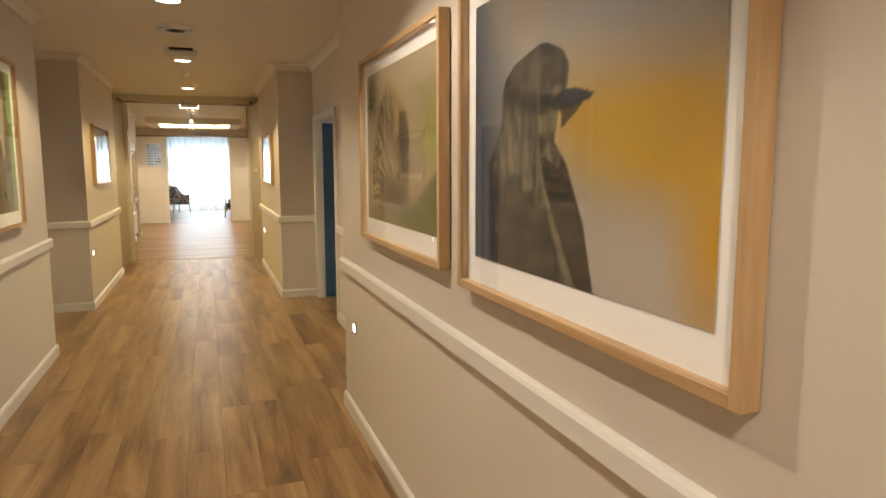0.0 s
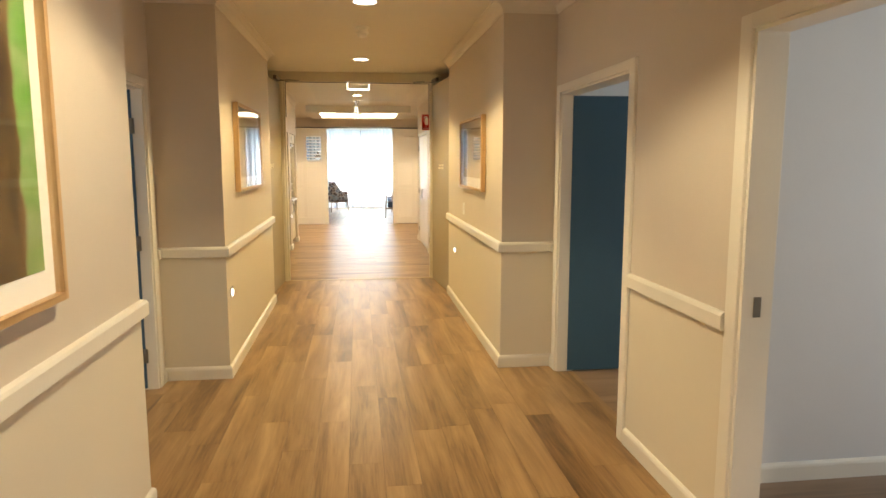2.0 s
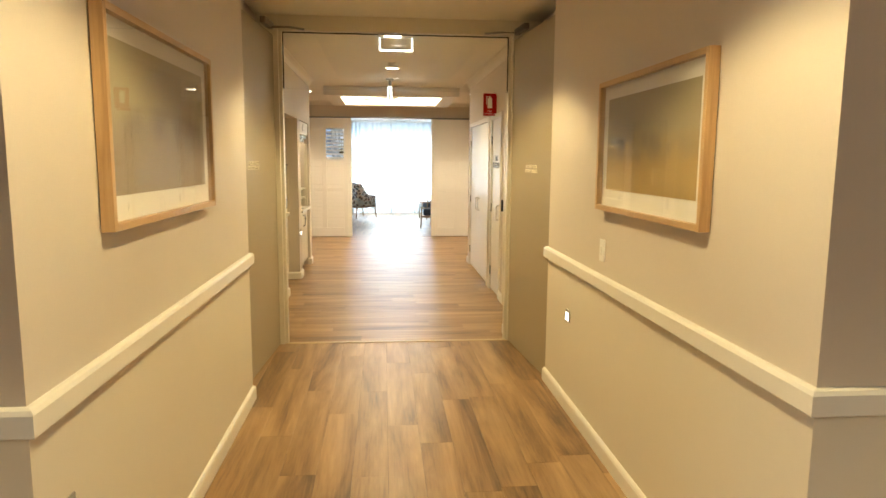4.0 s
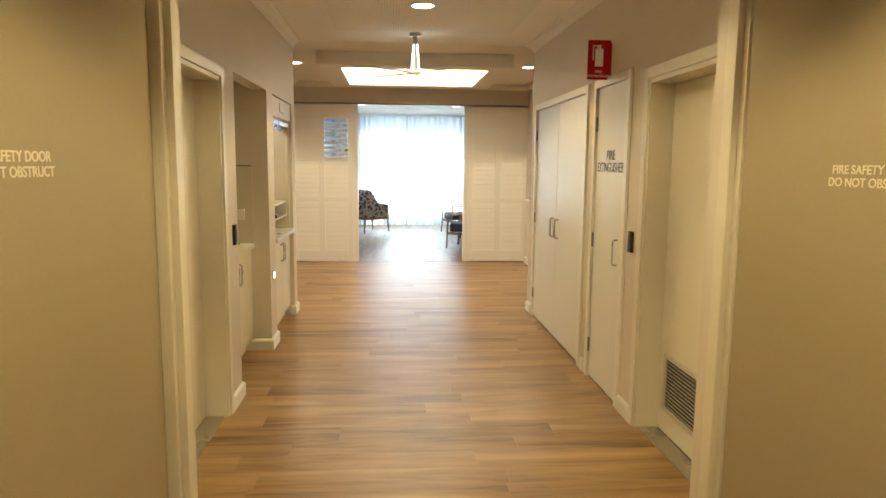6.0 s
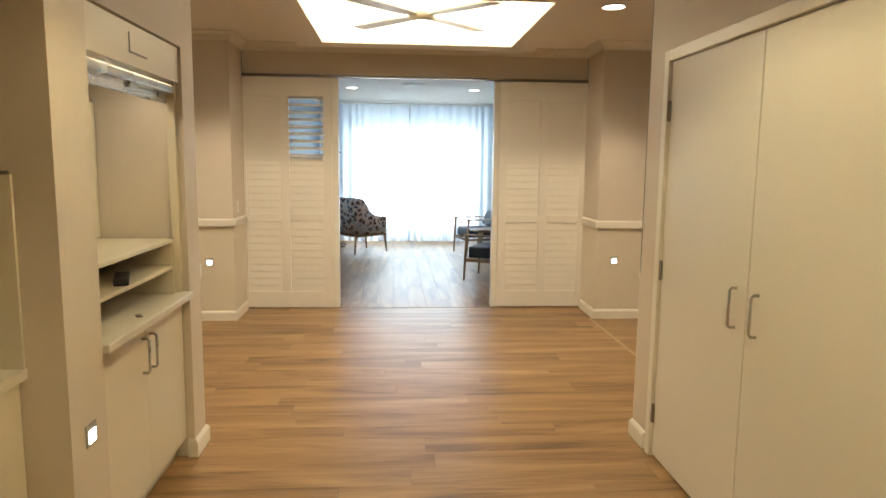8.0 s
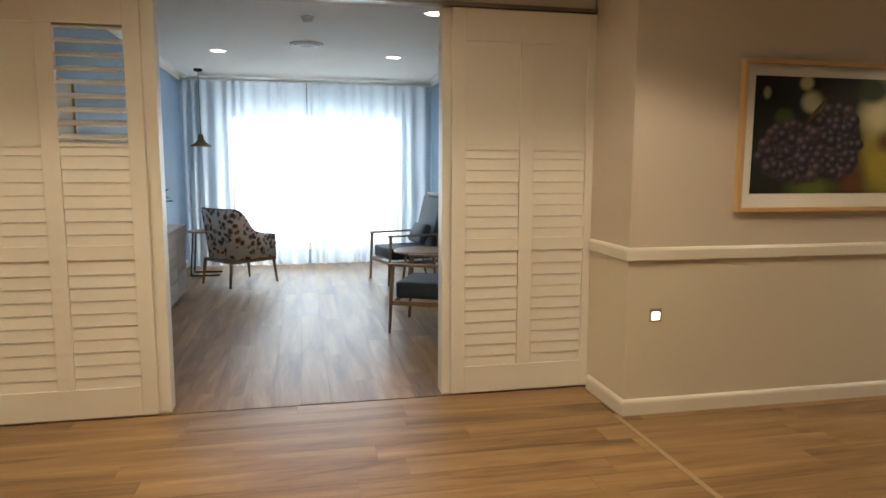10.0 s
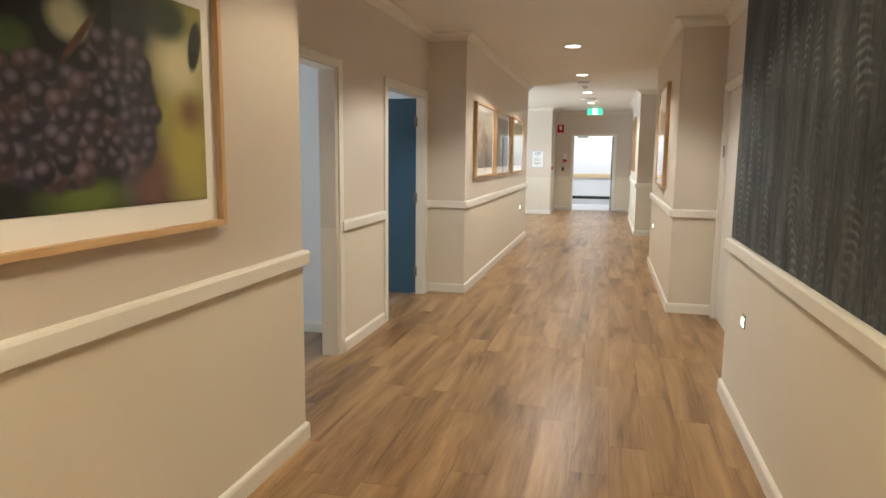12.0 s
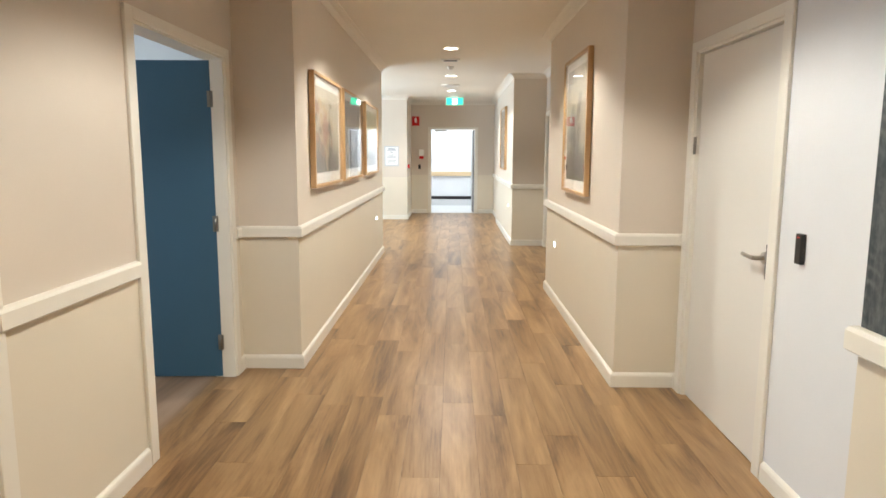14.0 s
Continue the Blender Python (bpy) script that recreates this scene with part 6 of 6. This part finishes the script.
for i in range(9):
    a = rnd.uniform(0, 6.28)
    c = Vector((math.cos(a) * rnd.uniform(0.02, 0.13), math.sin(a) * rnd.uniform(0.02, 0.13), 0.30 + rnd.uniform(-0.04, 0.08)))
    for k in range(14):
        b2 = rnd.uniform(0, 6.28)
        d = Vector((math.cos(b2), math.sin(b2), rnd.uniform(-0.2, 1.0))).normalized() * 0.042
        s2 = d.cross(Vector((0.3, 0.2, 1))).normalized() * 0.018
        bm_f.faces.new([bm_f.verts.new(q) for q in (c, c + d * 0.6 - s2, c + d, c + d * 0.6 + s2)])
part("foliage", bm_l, LEAF, t, "dark bronze leaves")
part("blossom", bm_f, PETAL, t, "white blossom")
part("stem", bm_s, LEAF, t)
t = thing("pendant_lamp", "aged brass pendant lamp on a black cord, lit", "pendant lamp", pose(-1.33, 24.28, CEIL))
part("canopy", lathe(bmesh.new(), [(0.055, 0), (0.055, -0.03), (0.02, -0.04)], 24), BLACK, t)
part("cord", cyl(bmesh.new(), (0, 0, -0.035), (0, 0, -0.86), 0.004, seg=8), BLACK, t)
BRASS = surface("aged_brass", (0.20, 0.14, 0.075), 0.35, 0.15, 90, 0.03, 3, 0.9)
part("shade", lathe(bmesh.new(), [(0.020, -0.84), (0.035, -0.86), (0.040, -0.91), (0.075, -0.955), (0.130, -0.99), (0.135, -1.005), (0.128, -1.004), (0.070, -0.965), (0.030, -0.92)], 36), BRASS, t, "aged brass bell shade")
part("bulb", lathe(bmesh.new(), [(0.012, -0.92), (0.028, -0.95), (0.030, -0.975), (0.015, -0.995)], 16), LAMP_ON, t, "glowing bulb")
t = thing("wall_art", "pale framed print seen through the louvres", "picture", pose(LX0, 19.9, 1.35, 0, 0, 90))
part("frame", boxes((0, 0.5, -0.03, -0.004, 0, 0.02), (0, 0.5, -0.03, -0.004, 0.68, 0.70), (0, 0.02, -0.03, -0.004, 0.02, 0.68), (0.48, 0.5, -0.03, -0.004, 0.02, 0.68)), OAK, t)
part("print", boxes((0.02, 0.48, -0.012, -0.006, 0.02, 0.68)), MAT, t, "pale print")

# ---- far end of the second corridor ----
df = thing("door_10", "white-framed doorway to a bright service room", "door", pose(20.10, 17.88, 0, 0, 0, -90), "", "structure")
part("architrave", architrave(1.10, 2.04, 0.06, -1, 0.0), TRIM, df)
part("jamb_lining", boxes((0, 0.02, 0, 0.12, 0, 2.06), (1.08, 1.10, 0, 0.12, 0, 2.06), (0.02, 1.08, 0, 0.12, 2.04, 2.06)), TRIM, df)
part("door_leaf", boxes((1.035, 1.075, 0.13, 1.15, 0.01, 2.03)), surface("grey_door", (0.30, 0.30, 0.31), 0.4), df, "grey door leaf folded back")
part("door_closer", boxes((0.10, 0.40, -0.05, 0.0, 1.98, 2.03), bev=0.004), STEEL, df, "steel closer on the head")
hr = thing("handrail", "timber wall handrail across the service room", "handrail", pose(22.60, 15.1, 0))
part("rail", box(bmesh.new(), -0.06, -0.015, 0, 3.8, 0.83, 0.95, bev=0.012), wood("pale_beech", (0.42, 0.30, 0.16), (0.55, 0.41, 0.24), (0.64, 0.50, 0.32), 1.5, 0.45, "Y", False), hr)
for y in (0.5, 1.7, 2.9):
    part("bracket", boxes((-0.02, 0, y, y + 0.05, 0.86, 0.92)), STEEL, hr)
setting("baseboard", boxes((22.585, 22.60, 15.0, 19.0, 0.17, 0.26)), BLACK, "black kick strip along the service room wall", "baseboard")
setting("baseboard", boxes((22.588, 22.60, 15.0, 19.0, 0.0, 0.169)), surface("coved_vinyl", (0.62, 0.62, 0.62), 0.4), "pale grey coved vinyl upstand", "baseboard")
nb = thing("notice_frame", "white framed notice with lines of small print", "notice", pose(18.52, 18.69, 1.18, 0, 0, -90))
part("frame", box(bmesh.new(), -0.16, 0.16, -0.012, 0, 0, 0.44, bev=0.003), surface("silver_frame", (0.55, 0.56, 0.60), 0.35), nb)
part("sheet", boxes((-0.135, 0.135, -0.0135, -0.012, 0.025, 0.415)), WHITE_INK, nb, "white sheet")
INK2 = surface("blue_grey_print", (0.12, 0.14, 0.24), 0.6)
for i, (z, wd) in enumerate(((0.375, 0.08), (0.345, 0.10), (0.30, 0.03), (0.245, 0.09), (0.215, 0.10), (0.185, 0.10), (0.13, 0.10), (0.105, 0.08), (0.07, 0.09))):
    part("print_line", boxes((-wd, wd, -0.0145, -0.0135, z, z + (0.014 if i < 3 else 0.007))), INK2, nb)
t = thing("sanitiser_dispenser", "white hand sanitiser dispenser with a red cup", "dispenser", pose(20.10, 18.10, 1.36, 0, 0, -90))
part("body", box(bmesh.new(), -0.06, 0.06, -0.09, 0, 0.04, 0.20, bev=0.015), WHITE_PLASTIC, t)
part("cup", box(bmesh.new(), -0.05, 0.05, -0.085, -0.005, -0.03, 0.04, bev=0.012), RED, t, "red cup")
t = thing("wall_switch", "small black door switch plate", "switch", pose(20.10, 18.15, 1.08, 0, 0, -90))
part("plate", box(bmesh.new(), -0.03, 0.03, -0.015, 0, 0, 0.11, bev=0.004), BLACK, t)
t = thing("call_point", "small red fire alarm call point", "alarm call point", pose(18.72, 18.35, 1.13))
part("box", box(bmesh.new(), -0.045, 0.045, -0.04, 0, 0, 0.09, bev=0.005), RED, t)
# washer glimpsed in the side hall
t = thing("washing_machine", "white front-loading machine on a white shelf", "washing machine", pose(16.9, 20.55, 0, 0, 0, 0))
part("body", box(bmesh.new(), -0.30, 0.30, -0.30, 0.30, 0.55, 1.35, bev=0.015), WHITE_PLASTIC, t)
bm = cyl(bmesh.new(), (0, -0.30, 0.92), (0, -0.325, 0.92), 0.19, seg=32)
part("porthole", bm, BLACK, t, "dark round porthole")
part("porthole_ring", tube(bmesh.new(), [(0.20 * math.cos(a * math.pi / 12), -0.315, 0.92 + 0.20 * math.sin(a * math.pi / 12)) for a in range(25)], 0.016, 8), STEEL, t)
t = thing("bench", "white shelf bench with a dark open front", "bench", pose(16.9, 20.55, 0))
part("top", box(bmesh.new(), -0.5, 0.5, -0.32, 0.32, 0.50, 0.55, bev=0.004), WHITE_PLASTIC, t)
part("back", boxes((-0.48, 0.48, 0.28, 0.30, 0, 0.50)), DARK_STEEL, t)
for x in (-0.48, 0.45):
    part("side", boxes((x, x + 0.03, -0.30, 0.28, 0, 0.50)), WHITE_PLASTIC, t)

# ---- floors ----
def plank_mesh(length, width):
    g = 0.0006
    return mesh_of("plank", box(bmesh.new(), g, length - g, g - width / 2, width / 2 - g, -0.004, 0.0), FLOOR)


def planked(name, x0, x1, y0, y1, along, label, width=0.18, length=1.22):
    base = setting(name, boxes((x0, x1, y0, y1, -0.06, -0.003)), surface("floor_adhesive", (0.05, 0.035, 0.025), 0.8), label, "floor")
    u0, u1, v0, v1 = (x0, x1, y0, y1) if along == "x" else (y0, y1, x0, x1)
    rnd = random.Random(name + along)
    whole = {}
    v, row = v0, 0
    while v < v1 - 0.01:
        w = min(width, v1 - v)
        u = u0 - rnd.random() * length
        while u < u1 - 0.01:
            a, b = max(u, u0), min(u + length, u1)
            if b - a > 0.02:
                key = (round(b - a, 4), round(w, 4))
                if key not in whole:
                    whole[key] = plank_mesh(*key)
                ob = new("plank", whole[key])
                ob.parent = base
                ob.matrix_local = pose(a, v + w / 2, 0) if along == "x" else pose(v + w / 2, a, 0, 0, 0, 90)
            u += length
        v += width
        row += 1


ORIGIN = HALL
planked("floor_corridor", -1.512, 1.582, -3.0, 11.15, "y", "brown wood-look vinyl planks laid along the corridor")
planked("floor_crossing", -1.88, 1.813, 11.20, 19.06, "x", "brown wood-look vinyl planks laid across the hall")
ORIGIN = WING
planked("floor_wing", 1.75, 20.16, 15.78, 18.902, "x", "brown wood-look vinyl planks laid along the second corridor")
planked("floor_west_wing", -6.0, -1.945, 16.2, 18.45, "x", "brown wood-look vinyl planks of the west wing")
planked("floor_lounge", LX0, LX1, 18.92, LY1, "y", "greyish wood-look vinyl planks of the lounge")
planked("floor_side_hall", 13.45, 18.52, 18.902, 21.0, "x", "brown wood-look vinyl planks of the side hall")
ORIGIN = HALL
setting("floor_trim", boxes((-0.95, 1.00, 11.15, 11.20, -0.01, 0.004), bev=0.002), surface("tan_strip", (0.50, 0.38, 0.22), 0.4), "tan metal joining strip in the floor", "floor trim")
ORIGIN = WING
setting("floor_trim", boxes((1.72, 1.75, 16.18, 18.38, -0.01, 0.004), bev=0.002), surface("tan_strip_b", (0.45, 0.33, 0.20), 0.4), "tan metal joining strip in the floor", "floor trim")
setting("ground", boxes((-300, 300, -300, 300, -0.4, -0.3)), surface("lawn_far", (0.10, 0.13, 0.06), 0.9, 0.3, 5), "grass ground outside the building", "ground")
